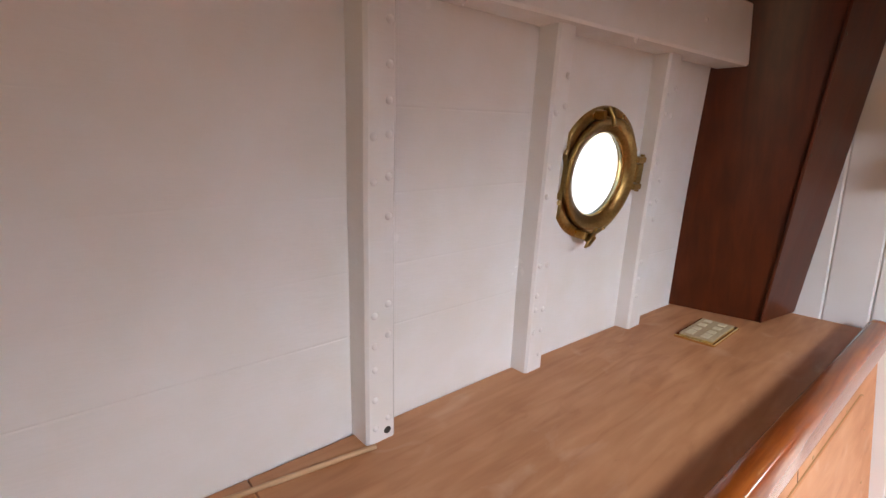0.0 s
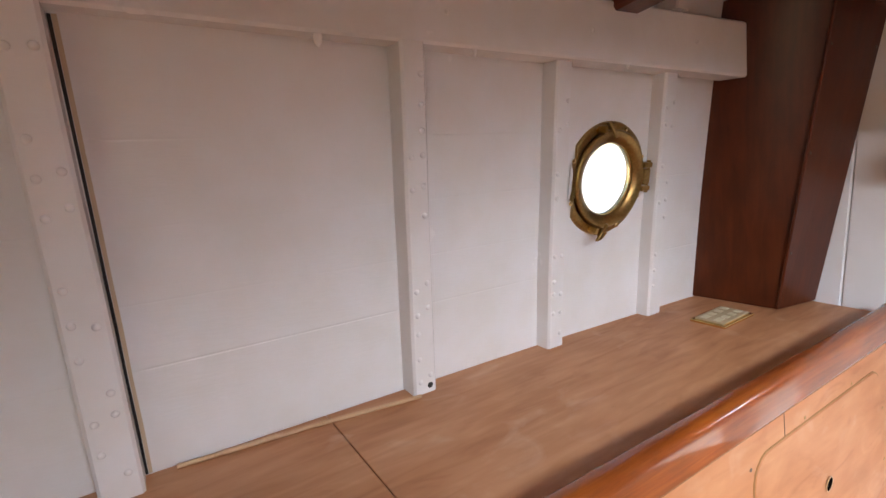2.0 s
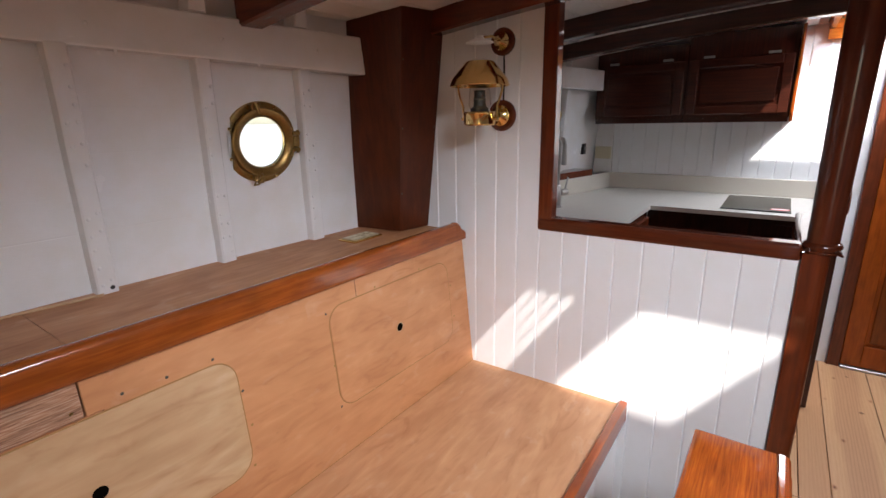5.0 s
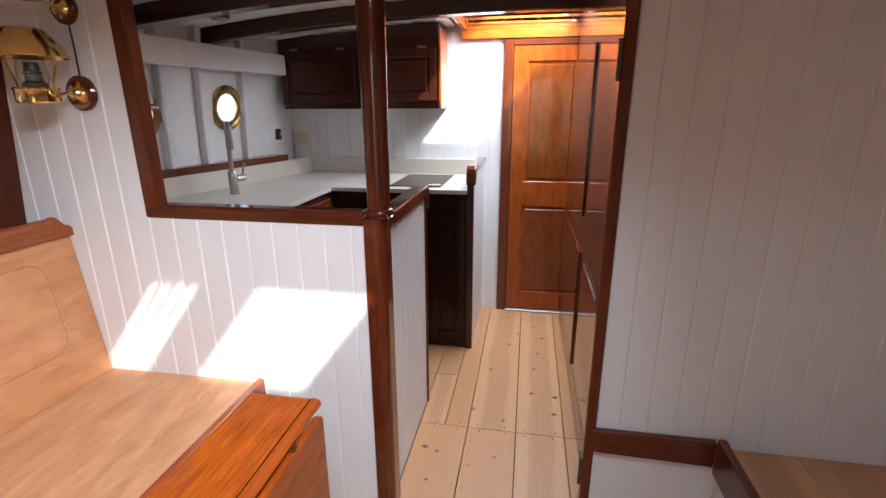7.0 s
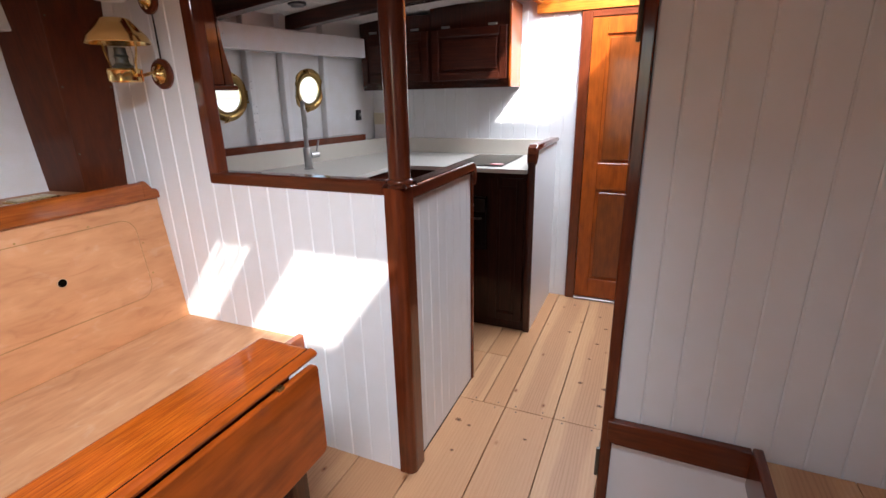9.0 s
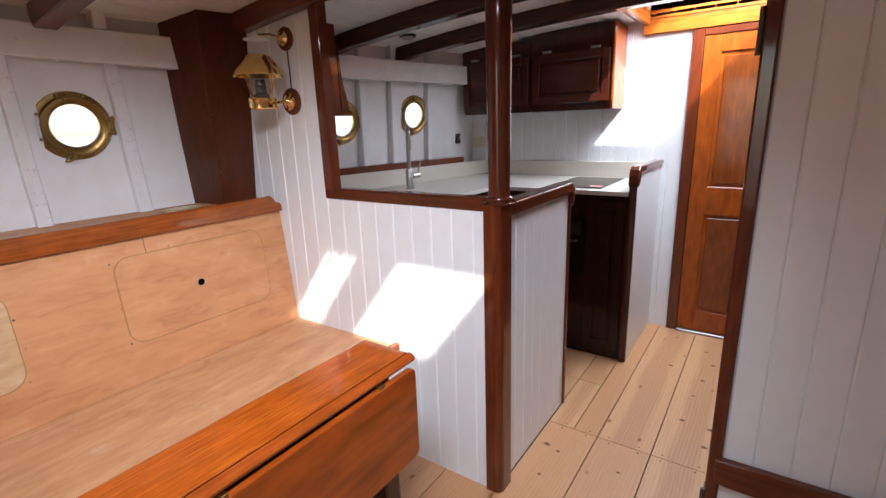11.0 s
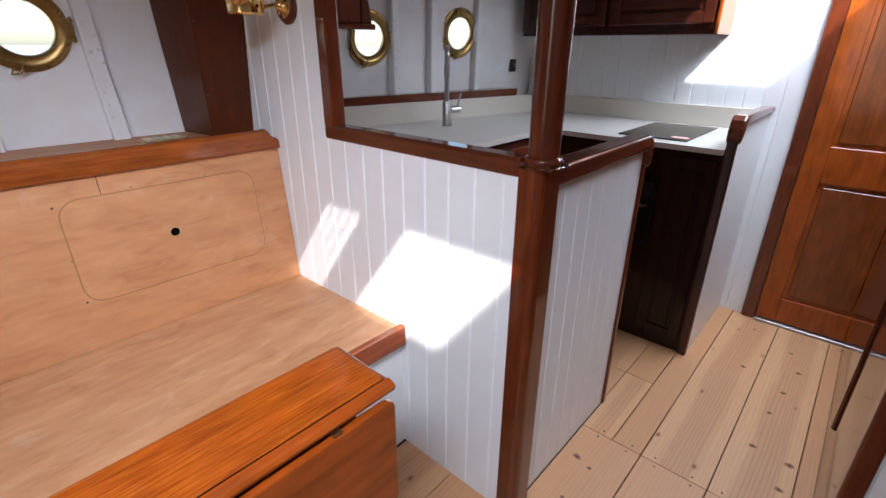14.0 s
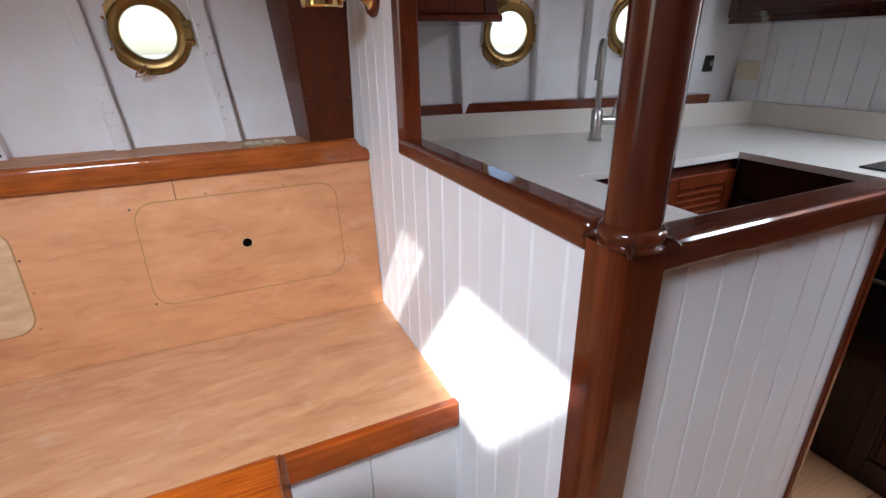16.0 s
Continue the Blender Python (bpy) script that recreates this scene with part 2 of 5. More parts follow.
CASEW = wood("satin_mahogany", "z", (0.072, 0.0145, 0.004), (0.088, 0.018, 0.0048), (0.104, 0.022, 0.0058), 0.5, 0.5, 0.45)
CASEW.node_tree.nodes["Principled BSDF"].inputs["Coat Roughness"].default_value = 0.28
RAILW = wood("honey_mahogany", "x", (0.235, 0.047, 0.0055), (0.30, 0.068, 0.009), (0.37, 0.098, 0.014), 0.5, 1.0, 0.8)
RAILW.node_tree.nodes["Principled BSDF"].inputs["Coat Roughness"].default_value = 0.085
TABLEW = wood("orange_varnished_teak", "x", (0.25, 0.038, 0.003), (0.41, 0.078, 0.0055), (0.56, 0.14, 0.011), 0.4, 1.0, 1.5)
LEAFW = wood("red_brown_varnished_teak", "x", (0.27, 0.046, 0.004), (0.34, 0.062, 0.0055), (0.40, 0.080, 0.008), 0.42, 1.0, 0.25, 0.3, pores=0.1)
DOORW = wood("golden_varnished_mahogany", "z", (0.29, 0.053, 0.005), (0.34, 0.066, 0.006), (0.39, 0.080, 0.0075), 0.42, 0.7, 0.8, 0.3)
DOORPANEL = wood("brown_varnished_mahogany", "z", (0.17, 0.036, 0.005), (0.205, 0.045, 0.006), (0.24, 0.055, 0.007), 0.42, 0.8, 0.8, 0.3)
HATCHW = wood("bright_varnished_teak", "y", (0.32, 0.072, 0.008), (0.42, 0.108, 0.013), (0.51, 0.15, 0.022), 0.34, 0.9)
PLY = veneer("bare_plywood", (0.535, 0.243, 0.108), (0.57, 0.268, 0.122), (0.605, 0.297, 0.14), 0.6)
PLYSEAT = veneer("sanded_plywood_seat", (0.55, 0.278, 0.137), (0.59, 0.31, 0.157), (0.63, 0.35, 0.185), 0.9)
PLYPALE = veneer("pale_plywood", (0.48, 0.30, 0.155), (0.555, 0.36, 0.20), (0.61, 0.41, 0.24), 0.5)
PLYSHELF = veneer("worn_plywood", (0.38, 0.165, 0.07), (0.48, 0.235, 0.112), (0.57, 0.305, 0.165), 0.7)
ROUGHW = wood("stripped_wood", "x", (0.16, 0.07, 0.035), (0.42, 0.22, 0.13), (0.62, 0.42, 0.30), 0.75, 0.0, 2.6, 0.3, 0.0, 1.0)
PINE = pine("pine_boards")
KNOT = plain("pine_knot", (0.30, 0.13, 0.05), 0.5, 0.3, 160)
KNOTCORE = plain("dark_pine_knot", (0.10, 0.04, 0.018), 0.5, 0.3, 160)
BRASS = metal("polished_brass", (0.83, 0.61, 0.26), 0.15)
OLDBRASS = metal("aged_brass", (0.40, 0.26, 0.095), 0.3, 0.45)
STEEL = metal("brushed_steel", (0.42, 0.41, 0.39), 0.32)
VOID = plain("dark_hole", (0.004, 0.003, 0.002), 1.0)
VOID.node_tree.nodes["Principled BSDF"].inputs["Specular IOR Level"].default_value = 0.0
BLACK = plain("black_rubber", (0.012, 0.011, 0.01), 0.5)
GAP = plain("dark_joint", (0.02, 0.014, 0.01), 0.8)
STONE = plain("pale_quartz_worktop", (0.60, 0.565, 0.52), 0.24, 0.16, 170)
SPLASH = plain("cream_upstand", (0.60, 0.545, 0.47), 0.3, 0.10, 120)
HOBGLASS = plain("black_ceramic_glass", (0.012, 0.012, 0.013), 0.08)
IVORY = plain("ivory_plastic", (0.66, 0.60, 0.44), 0.35)
GOLDPLATE = plain("gilt_plate", (0.46, 0.37, 0.22), 0.35, 0.1, 60)
WHITEPLASTIC = plain("white_plastic", (0.8, 0.8, 0.78), 0.35)
RED = plain("red_print", (0.6, 0.03, 0.05), 0.4)
BURNER = plain("dark_bronze", (0.06, 0.055, 0.04), 0.45)
GLASS = glass("clear_glass")
CHIMNEY = glass("lamp_glass", (0.97, 0.97, 0.96), 0.7)


# ---- building helpers ----
def box(bm, x0, x1, y0, y1, z0, z1, bevel=0.0, seg=1, edges=None):
    r = bmesh.ops.create_cube(bm, size=1.0, matrix=Matrix.Translation(((x0 + x1) / 2, (y0 + y1) / 2, (z0 + z1) / 2)) @ Matrix.Diagonal((abs(x1 - x0), abs(y1 - y0), abs(z1 - z0), 1)))
    if bevel:
        vs = set(r["verts"])
        es = [e for e in bm.edges if e.verts[0] in vs and e.verts[1] in vs]
        if edges:
            es = [e for e in es if edges(e)]
        bmesh.ops.bevel(bm, geom=es, offset=bevel, segments=seg, profile=0.5, affect="EDGES", clamp_overlap=True)
    return bm


def cube(*a, **k):
    return box(bmesh.new(), *a, **k)


def lathe(bm, profile, m=Matrix(), steps=32, closed=False):
    """Turns a profile of (radius, height) about the local z axis."""
    rings = []
    for r, z in profile:
        if r < 1e-5:
            rings.append([bm.verts.new(m @ Vector((0, 0, z)))])
        else:
            rings.append([bm.verts.new(m @ Vector((r * math.cos(2 * math.pi * i / steps), r * math.sin(2 * math.pi * i / steps), z))) for i in range(steps)])
    pairs = list(zip(rings, rings[1:])) + ([(rings[-1], rings[0])] if closed else [])
    for a, b in pairs:
        for i in range(steps):
            j = (i + 1) % steps
            if len(a) == 1 and len(b) > 1:
                bm.faces.new((a[0], b[j], b[i]))
            elif len(b) == 1 and len(a) > 1:
                bm.faces.new((a[i], a[j], b[0]))
            elif len(a) > 1:
                bm.faces.new((a[i], a[j], b[j], b[i]))
    bmesh.ops.recalc_face_normals(bm, faces=bm.faces[:])
    for f in bm.faces:
        f.smooth = True
    return bm


def tube(bm, path, radius, steps=10):
    """A round bar along a path of points, with closed ends."""
    pts = [Vector(p) for p in path]
    radii = radius if isinstance(radius, (list, tuple)) else [radius] * len(pts)
    rings, side = [], None
    for i, p in enumerate(pts):
        d = (pts[min(i + 1, len(pts) - 1)] - pts[max(i - 1, 0)]).normalized()
        if side is None:
            side = d.orthogonal().normalized()
        side = (side - d * side.dot(d)).normalized()
        up = d.cross(side)
        rings.append([bm.verts.new(p + radii[i] * (math.cos(a) * side + math.sin(a) * up)) for a in (2 * math.pi * k / steps for k in range(steps))])
    for a, b in zip(rings, rings[1:]):
        for k in range(steps):
            f = bm.faces.new((a[k], a[(k + 1) % steps], b[(k + 1) % steps], b[k]))
            f.smooth = True
    bm.faces.new(rings[0][::-1])
    bm.faces.new(rings[-1])
    bmesh.ops.recalc_face_normals(bm, faces=bm.faces[:])
    return bm


def prism(bm, outline, axis, a, b, bevel=0.0, seg=2):
    """A flat outline of (u, v) pushed along an axis: x takes (y, z), y takes (x, z), z takes (x, y)."""
    def at(u, v, w):
        return {"x": (w, u, v), "y": (u, w, v), "z": (u, v, w)}[axis]
    lo = [bm.verts.new(at(u, v, a)) for u, v in outline]
    hi = [bm.verts.new(at(u, v, b)) for u, v in outline]
    n = len(outline)
    caps = [bm.faces.new(lo[::-1]), bm.faces.new(hi)]
    for i in range(n):
        bm.faces.new((lo[i], lo[(i + 1) % n], hi[(i + 1) % n], hi[i]))
    bmesh.ops.recalc_face_normals(bm, faces=bm.faces[:])
    if bevel:
        es = list({e for f in caps for e in f.edges})
        bmesh.ops.bevel(bm, geom=es, offset=bevel, segments=seg, profile=0.5, affect="EDGES", clamp_overlap=True)
    return bm


def rounded(x0, x1, y0, y1, r, steps=6):
    """The outline of a rectangle with round corners."""
    out = []
    for cx, cy, a0 in ((x1 - r, y1 - r, 0), (x0 + r, y1 - r, 90), (x0 + r, y0 + r, 180), (x1 - r, y0 + r, 270)):
        for k in range(steps + 1):
            a = radians(a0 + 90 * k / steps)
            out.append((cx + r * math.cos(a), cy + r * math.sin(a)))
    return out


ORIGIN = {}


def thing(name, base, label, category, group="", kind=""):
    ob = new(name)
    ob.empty_display_size = 0.05
    ob.location = base
    ORIGIN[ob] = Vector(base)
    return tagged(ob, label, category, group, kind)


def part(name, bm, material, parent, label=""):
    """Links a bmesh, made in the world's metres, as one mesh under a thing or a part."""
    me = bpy.data.meshes.new(name)
    o = ORIGIN.get(parent, Vector((0, 0, 0)))
    bmesh.ops.translate(bm, verts=bm.verts[:], vec=-o)
    bm.to_mesh(me)
    bm.free()
    if any(f.use_smooth for f in me.polygons):
        me.set_sharp_from_angle(angle=radians(38))
    me.materials.append(material)
    ob = new(name, me)
    ob.parent = parent
    ORIGIN[ob] = o
    if label:
        ob["label"] = label
    return ob


def piece(name, me, parent, at=(0, 0, 0)):
    """One of many alike pieces that share a mesh."""
    ob = new(name, me)
    ob.parent = parent
    ob.location = at
    return ob


def mesh_of(name, bm, material):
    me = bpy.data.meshes.new(name)
    bm.to_mesh(me)
    bm.free()
    me.materials.append(material)
    return me


def structure(name, bm, material, label, category="wall"):
    me = bpy.data.meshes.new(name)
    bm.to_mesh(me)
    bm.free()
    me.materials.append(material)
    ob = new(name, me)
    ORIGIN[ob] = Vector((0, 0, 0))
    return tagged(ob, label, category, kind="structure")


# ---- plan, in metres ----
BX = 1.538          # saloon face of the galley bulkhead
RX = 1.577          # saloon face of the other half of that bulkhead
END = 3.352         # end wall of the galley
CZ = 0.932          # top of the worktop
BACK = -1.5
STAR = -3.0


def deck(y):
    """Height of the deckhead, cambered across the boat."""
    return 1.826 - 0.038 * (y + 1.1) ** 2


HULL_X = [-1.6, 0.0, 0.5, 0.82, 1.12, 1.385, 1.5, 1.88, 2.3, 2.7, 3.12, 3.4]
HULL_Y = [0.80, 0.788, 0.777, 0.771, 0.757, 0.744, 0.735, 0.69, 0.635, 0.575, 0.505, 0.46]
SIDE_Y = [0.78, 0.768, 0.757, 0.745, 0.737, 0.725, 0.72, 0.685, 0.60, 0.50, 0.40, 0.345]


def hull(x, z):
    """Inner face of the planking; it leans inboard towards the deck."""
    return float(np.interp(x, HULL_X, HULL_Y)) - 0.10 * (z - 0.99) - 0.03 * (z - 0.99) ** 2


PORTS = [(-0.168, 1.335), (0.979, 1.330), (2.192, 1.320), (2.731, 1.350)]
SKY = (0.106, 0.650, -1.648, -0.69)      # saloon skylight: x0, x1, y0, y1
HATCH = (2.635, 3.33, -1.42, -0.72)    # hatch over the passage


# ---- hull side ----
def hull_side():
    def axis(lo, hi, step, fine):
        vals = set(np.round(np.arange(lo, hi + 1e-6, step), 4))
        for c in fine:
            vals |= set(np.round(np.arange(c - 0.135, c + 0.1351, 0.01), 4))
        return sorted(vals)
    xs = axis(-1.55, 3.4, 0.06, [p[0] for p in PORTS])
    zs = axis(0.0, 1.9, 0.06, [1.345])
    seams = (1.138, 1.228, 1.325, 1.43)
    zs = sorted(z for z in zs if all(abs(z - s) > 0.006 for s in seams)) + [s + d for s in seams for d in (-0.003, -0.0008, 0, 0.0008, 0.003)]
    zs = sorted(zs)
    bm = bmesh.new()
    grid = []
    for x in xs:
        col = []
        for z in zs:
            dip = 0.0011 * (0.2 + 1.3 * noise.noise((x * 2.3, z * 9, 4))) if any(abs(z - s) < 1e-6 for s in seams) else 0.0
            wob = 0.0022 * noise.noise((x * 3.1, z * 4.0, 1.0))
            col.append(bm.verts.new((x, hull(x, z) + max(dip, 0) + wob, z)))
        grid.append(col)
    for i in range(len(xs) - 1):
        for j in range(len(zs) - 1):
            cx, cz = (xs[i] + xs[i + 1]) / 2, (zs[j] + zs[j + 1]) / 2
            if all((cx - px) ** 2 + (cz - pz) ** 2 > 0.108 ** 2 for px, pz in PORTS):
                f = bm.faces.new((grid[i][j], grid[i + 1][j], grid[i + 1][j + 1], grid[i][j + 1]))
                f.smooth = True
    ob = structure("wall_port", bm, WHITE, "white-painted planked hull side with thin seams")
    s = ob.modifiers.new("thick", "SOLIDIFY")
    s.thickness, s.offset = 0.02, -1.0
    return ob


wall_port = hull_side()


def rivet_mesh():
    bm = bmesh.new()
    lathe(bm, [(0.0052, 0), (0.0046, 0.0012), (0.003, 0.003), (0, 0.0034)], Matrix.Rotation(radians(90), 4, "X"), 10)
    return mesh_of("rivet", bm, WHITE)


RIVET = rivet_mesh()
PLUG = mesh_of("plug", lathe(bmesh.new(), [(0.0058, 0), (0.0052, 0.001), (0, 0.0012)], Matrix.Rotation(radians(90), 4, "X"), 10), BLACK)


def hull_frame(x, width, deep, z0, z1, rivets, label, plug=False, joint=False, lean=0.012):
    """One painted rib that follows the hull from the shelf to the deckhead."""
    def at(z):
        return x - lean * (z - z0) / 0.555
    bm = bmesh.new()
    n = 14
    rows = []
    for k in range(n + 1):
        z = z0 + (z1 - z0) * k / n
        w = width * (1 - 0.12 * k / n)
        xc = at(z) + 0.0016 * noise.noise((x * 9, z * 6, 2))
        y = hull(xc, z)
        e = 0.004
        rows.append([bm.verts.new(v) for v in ((xc - w / 2, y + 0.004, z), (xc - w / 2, y - deep + e, z), (xc - w / 2 + e, y - deep, z),
                                               (xc + w / 2 - e, y - deep, z), (xc + w / 2, y - deep + e, z), (xc + w / 2, y + 0.004, z))])
    for a, b in zip(rows, rows[1:]):
        for i in range(5):
            bm.faces.new((a[i], a[i + 1], b[i + 1], b[i]))
    bm.faces.new(rows[0][::-1])
    bm.faces.new(rows[-1])
    bmesh.ops.recalc_face_normals(bm, faces=bm.faces[:])
    f = part("rib", bm, WHITE, wall_port, label)
    rnd = random.Random(int(x * 1000))
    z = z0 + 0.03
    while z < min(z1, 1.6) - 0.03 and rivets:
        for sx in (-0.22, 0.22):
            if rnd.random() < 0.55:
                zz = z + rnd.uniform(-0.008, 0.008)
                piece("rivet", RIVET, f, (at(zz) + sx * width, hull(x, zz) - deep + 0.0006, zz))
        z += 0.042
    if plug:
        piece("plug", PLUG, f, (x + 0.008, hull(x, z0 + 0.012) - deep, z0 + 0.014))
    if joint:
        for off, wide, mat, name in ((0.0005, 0.0038, BLACK, "open_joint"), (0.0045, 0.005, JOINT_EDGE, "joint_edge")):
            bm = bmesh.new()
            prev = None
            for k in range(9):
                z = z0 + (1.558 - z0) * k / 8
                xe = at(z) + width * (1 - 0.12 * (z - z0) / (z1 - z0)) / 2 + off
                w = wide * (0.85 + 0.15 * abs(math.sin(3 + k * 1.7)))
                y = hull(xe, z) - 0.0012
                cur = [bm.verts.new((xe, y, z)), bm.verts.new((xe + w, y, z)), bm.verts.new((xe + w, y + 0.004, z)), bm.verts.new((xe, y + 0.004, z))]
                if prev:
                    for q in range(4):
                        bm.faces.new((prev[q], prev[(q + 1) % 4], cur[(q + 1) % 4], cur[q]))
                prev = cur
            bmesh.ops.recalc_face_normals(bm, faces=bm.faces[:])
            part(name, bm, mat, f)
    return f


JOINT_EDGE = plain("bare_edge", (0.55, 0.42, 0.28), 0.6)
RIB = "white-painted rib with rivet heads on the hull side"
hull_frame(-0.42, 0.048, 0.04, 0.985, 1.566, True, RIB)
hull_frame(0.062, 0.050, 0.046, 0.985, 1.560, True, "white-painted riveted rib with an open dark joint beside it", False, True, 0.005)
hull_frame(0.511, 0.046, 0.04, 0.985, 1.556, True, RIB, True, lean=0.020)
hull_frame(0.833, 0.045, 0.036, 0.985, 1.550, True, RIB, lean=0.031)
hull_frame(1.167, 0.051, 0.032, 0.985, 1.544, True, RIB, lean=0.050)
for hx in (0.487, 0.790, 1.092):
    hull_frame(hx, 0.045, 0.05, 1.657, 1.712, False, "white-painted frame head above the beam shelf")
for gx in (2.03, 2.345, 2.57, 2.87):
    hull_frame(gx, 0.045, 0.035, CZ + 0.10, 1.80, gx > 2.2 and gx < 2.4, "white-painted rib on the galley hull side", lean=0.05)


def clamp_y(x):
    return float(np.interp(x, [-1.5, 0.0, 0.36, 0.95, 1.37], [0.70, 0.694, 0.680, 0.646, 0.614])) if x < 1.5 else hull(x, 1.6) - 0.085


def clamp(x0, x1):
    """The painted beam shelf that the deck beams land on."""
    t = thing("beam_shelf", (x0, 0.66, 1.54), "white-painted beam shelf along the hull under the deck beams", "beam")
    bm = bmesh.new()
    n = max(6, int((x1 - x0) / 0.12))
    rows = []
    for k in range(n + 1):
        x = x0 + (x1 - x0) * k / n
        y = clamp_y(x)
        e = 0.004
        z0, z1 = (float(np.interp(x, [-1.5, 0.0, 0.36, 0.95, 1.37], [1.575, 1.562, 1.556, 1.547, 1.537])), 1.656) if x < 1.5 else (1.538, 1.652)
        rows.append([bm.verts.new(v) for v in ((x, y + 0.055, z0), (x, y + e, z0), (x, y, z0 + e), (x, y, z1 - e), (x, y + e, z1), (x, y + 0.055, z1))])
    for a, b in zip(rows, rows[1:]):
        for i in range(6):
            bm.faces.new((a[i], a[(i + 1) % 6], b[(i + 1) % 6], b[i]))
    bm.faces.new(rows[0][::-1])
    bm.faces.new(rows[-1])
    bmesh.ops.recalc_face_normals(bm, faces=bm.faces[:])
    part("shelf_beam", bm, WHITE, t)
    for x in np.arange(x0 + 0.2, x1 - 0.05, 0.30):
        piece("rivet", RIVET, t, Vector((x, clamp_y(x) + 0.0005, 1.60)) - ORIGIN[t])
    return t


main_shelf = clamp(-1.45, 1.366)
part("backing_board", box(cube(0.52, 0.765, 0.705, 0.716, 1.650, 1.694, bevel=0.002), 0.82, 0.90, 0.690, 0.701, 1.650, 1.690, bevel=0.002), WHITE, main_shelf)
clamp(1.62, 3.10)


# ---- floor ----
def floor_boards():
    base = structure("floor", cube(BACK - 0.1, END + 0.1, STAR, 0.75, -0.06, -0.022), GAP, "pale bare pine plank cabin sole with dark joints", "floor")
    spots = []
    ys = [-0.262, -0.474, -0.690, -0.908, -1.117, -1.322, -1.374]
    for a, b in zip(ys, ys[1:]):
        near = [BACK, -0.55, 0.62, 2.030]
        if a > -0.3:
            cuts = near[:-1] + [1.545]
        elif a > -0.5:
            cuts = near + [2.44, 2.75]
        elif a > -0.7:
            cuts = near
            spots += [(2.030, 2.440, -0.806, a), (2.440, 2.752, -0.806, a), (2.030, END, b, -0.806)]
        else:
            cuts = near + [END]
        spots += [(x0, x1, b, a) for x0, x1 in zip(cuts, cuts[1:])]
    for a, b in ((-0.04, -0.262), (-0.262, -0.474)):
        spots += [(2.0, 2.44, b, a), (2.44, 2.75, b, a)]
    for a, b in ((-1.374, -1.56), (-1.56, -1.74)):
        spots += [(BACK, 0.4, b, a), (0.4, 1.56, b, a)]
    for x0, x1, y0, y1 in spots:
        bm = cube(x0 + 0.0012, x1 - 0.0012, y0 + 0.0016, y1 - 0.0016, -0.022, 0.0, bevel=0.0015, edges=lambda e: min(v.co.z for v in e.verts) > -0.01)
        part("plank", bm, PINE, base)
    rnd = random.Random(11)
    for x, y, r in ((1.877, -0.748, 0.013), (1.859, -0.802, 0.008), (1.862, -1.037, 0.007), (2.565, -1.198, 0.008), (2.335, -1.185, 0.011), (2.319, -1.296, 0.013), (2.185, -1.286, 0.011),
                    (2.736, -1.219, 0.010), (2.929, -1.246, 0.011), (2.824, -1.057, 0.010), (1.70, -0.79, 0.007), (3.08, -1.20, 0.008), (3.20, -1.03, 0.007)):
        for name, k, z, mat in (("knot", 1.0, 0.0005, KNOT), ("knot_heart", 0.5, 0.0009, KNOTCORE)):
            out = [(x + 0.85 * k * r * (1 + rnd.uniform(-0.18, 0.18)) * math.cos(a), y + 1.15 * k * r * (1 + rnd.uniform(-0.18, 0.18)) * math.sin(a)) for a in (2 * math.pi * i / 12 for i in range(12))]
            part(name, prism(bmesh.new(), out, "z", -0.004, z), mat, base)
    for x in (2.012, 2.050):
        for y in (-0.76, -0.865, -0.955, -1.07, -1.16, -1.28):
            part("nail", lathe(bmesh.new(), [(0.0042, -0.001), (0.0038, 0.0006), (0, 0.0008)], Matrix.Translation((x, y + rnd.uniform(-0.008, 0.008), 0)), 8), BURNER, base)
    return base


floor_boards()


# ---- tongue-and-groove boarding ----
def boards_across(parent, axis, face, thick, spans, pitch, start, material=None, groove=0.0038):
    """Upright boards with a V joint between them. spans: (from, to, bottom, top) along the wall."""
    material = material or WHITE_TG
    for lo, hi, z0, z1 in spans:
        k0 = math.floor((lo - start) / pitch)
        k = k0
        while start + k * pitch < hi - 1e-6:
            a, b = max(lo, start + k * pitch), min(hi, start + (k + 1) * pitch)
            k += 1
            if b - a < 0.004:
                continue
            f0, f1 = sorted((face, face + thick))
            front = face
            if axis == "y":
                bm = cube(f0, f1, a, b, z0, z1)
            else:
                bm = cube(a, b, f0, f1, z0, z1)
            c = 0 if axis == "y" else 1
            es = [e for e in bm.edges if all(abs(v.co[c] - front) < 1e-5 for v in e.verts) and abs(e.verts[0].co.z - e.verts[1].co.z) > 0.01]
            bmesh.ops.bevel(bm, geom=es, offset=groove, segments=1, affect="EDGES")
            part("board", bm, material, parent)


# galley bulkhead, saloon side and galley side
def bulkhead_galley():
    bm = cube(BX + 0.012, BX + 0.028, 0.03, 0.86, 0.0, 1.90)
    box(bm, BX + 0.012, BX + 0.028, -0.657, 0.03, 0.0, 1.03)
    w = structure("wall_galley", bm, WHITE_TG, "white tongue-and-groove bulkhead between saloon and galley")
    for side, th in ((BX, 0.0118), (BX + 0.040, -0.0118)):
        boards_across(w, "y", side, th, [(0.05, 0.80, 0.0, 1.80), (-0.6575, 0.05, 0.0, 1.028)], 0.0832, 0.05 - 0.0832 * 12)
    return w


wall_galley = bulkhead_galley()


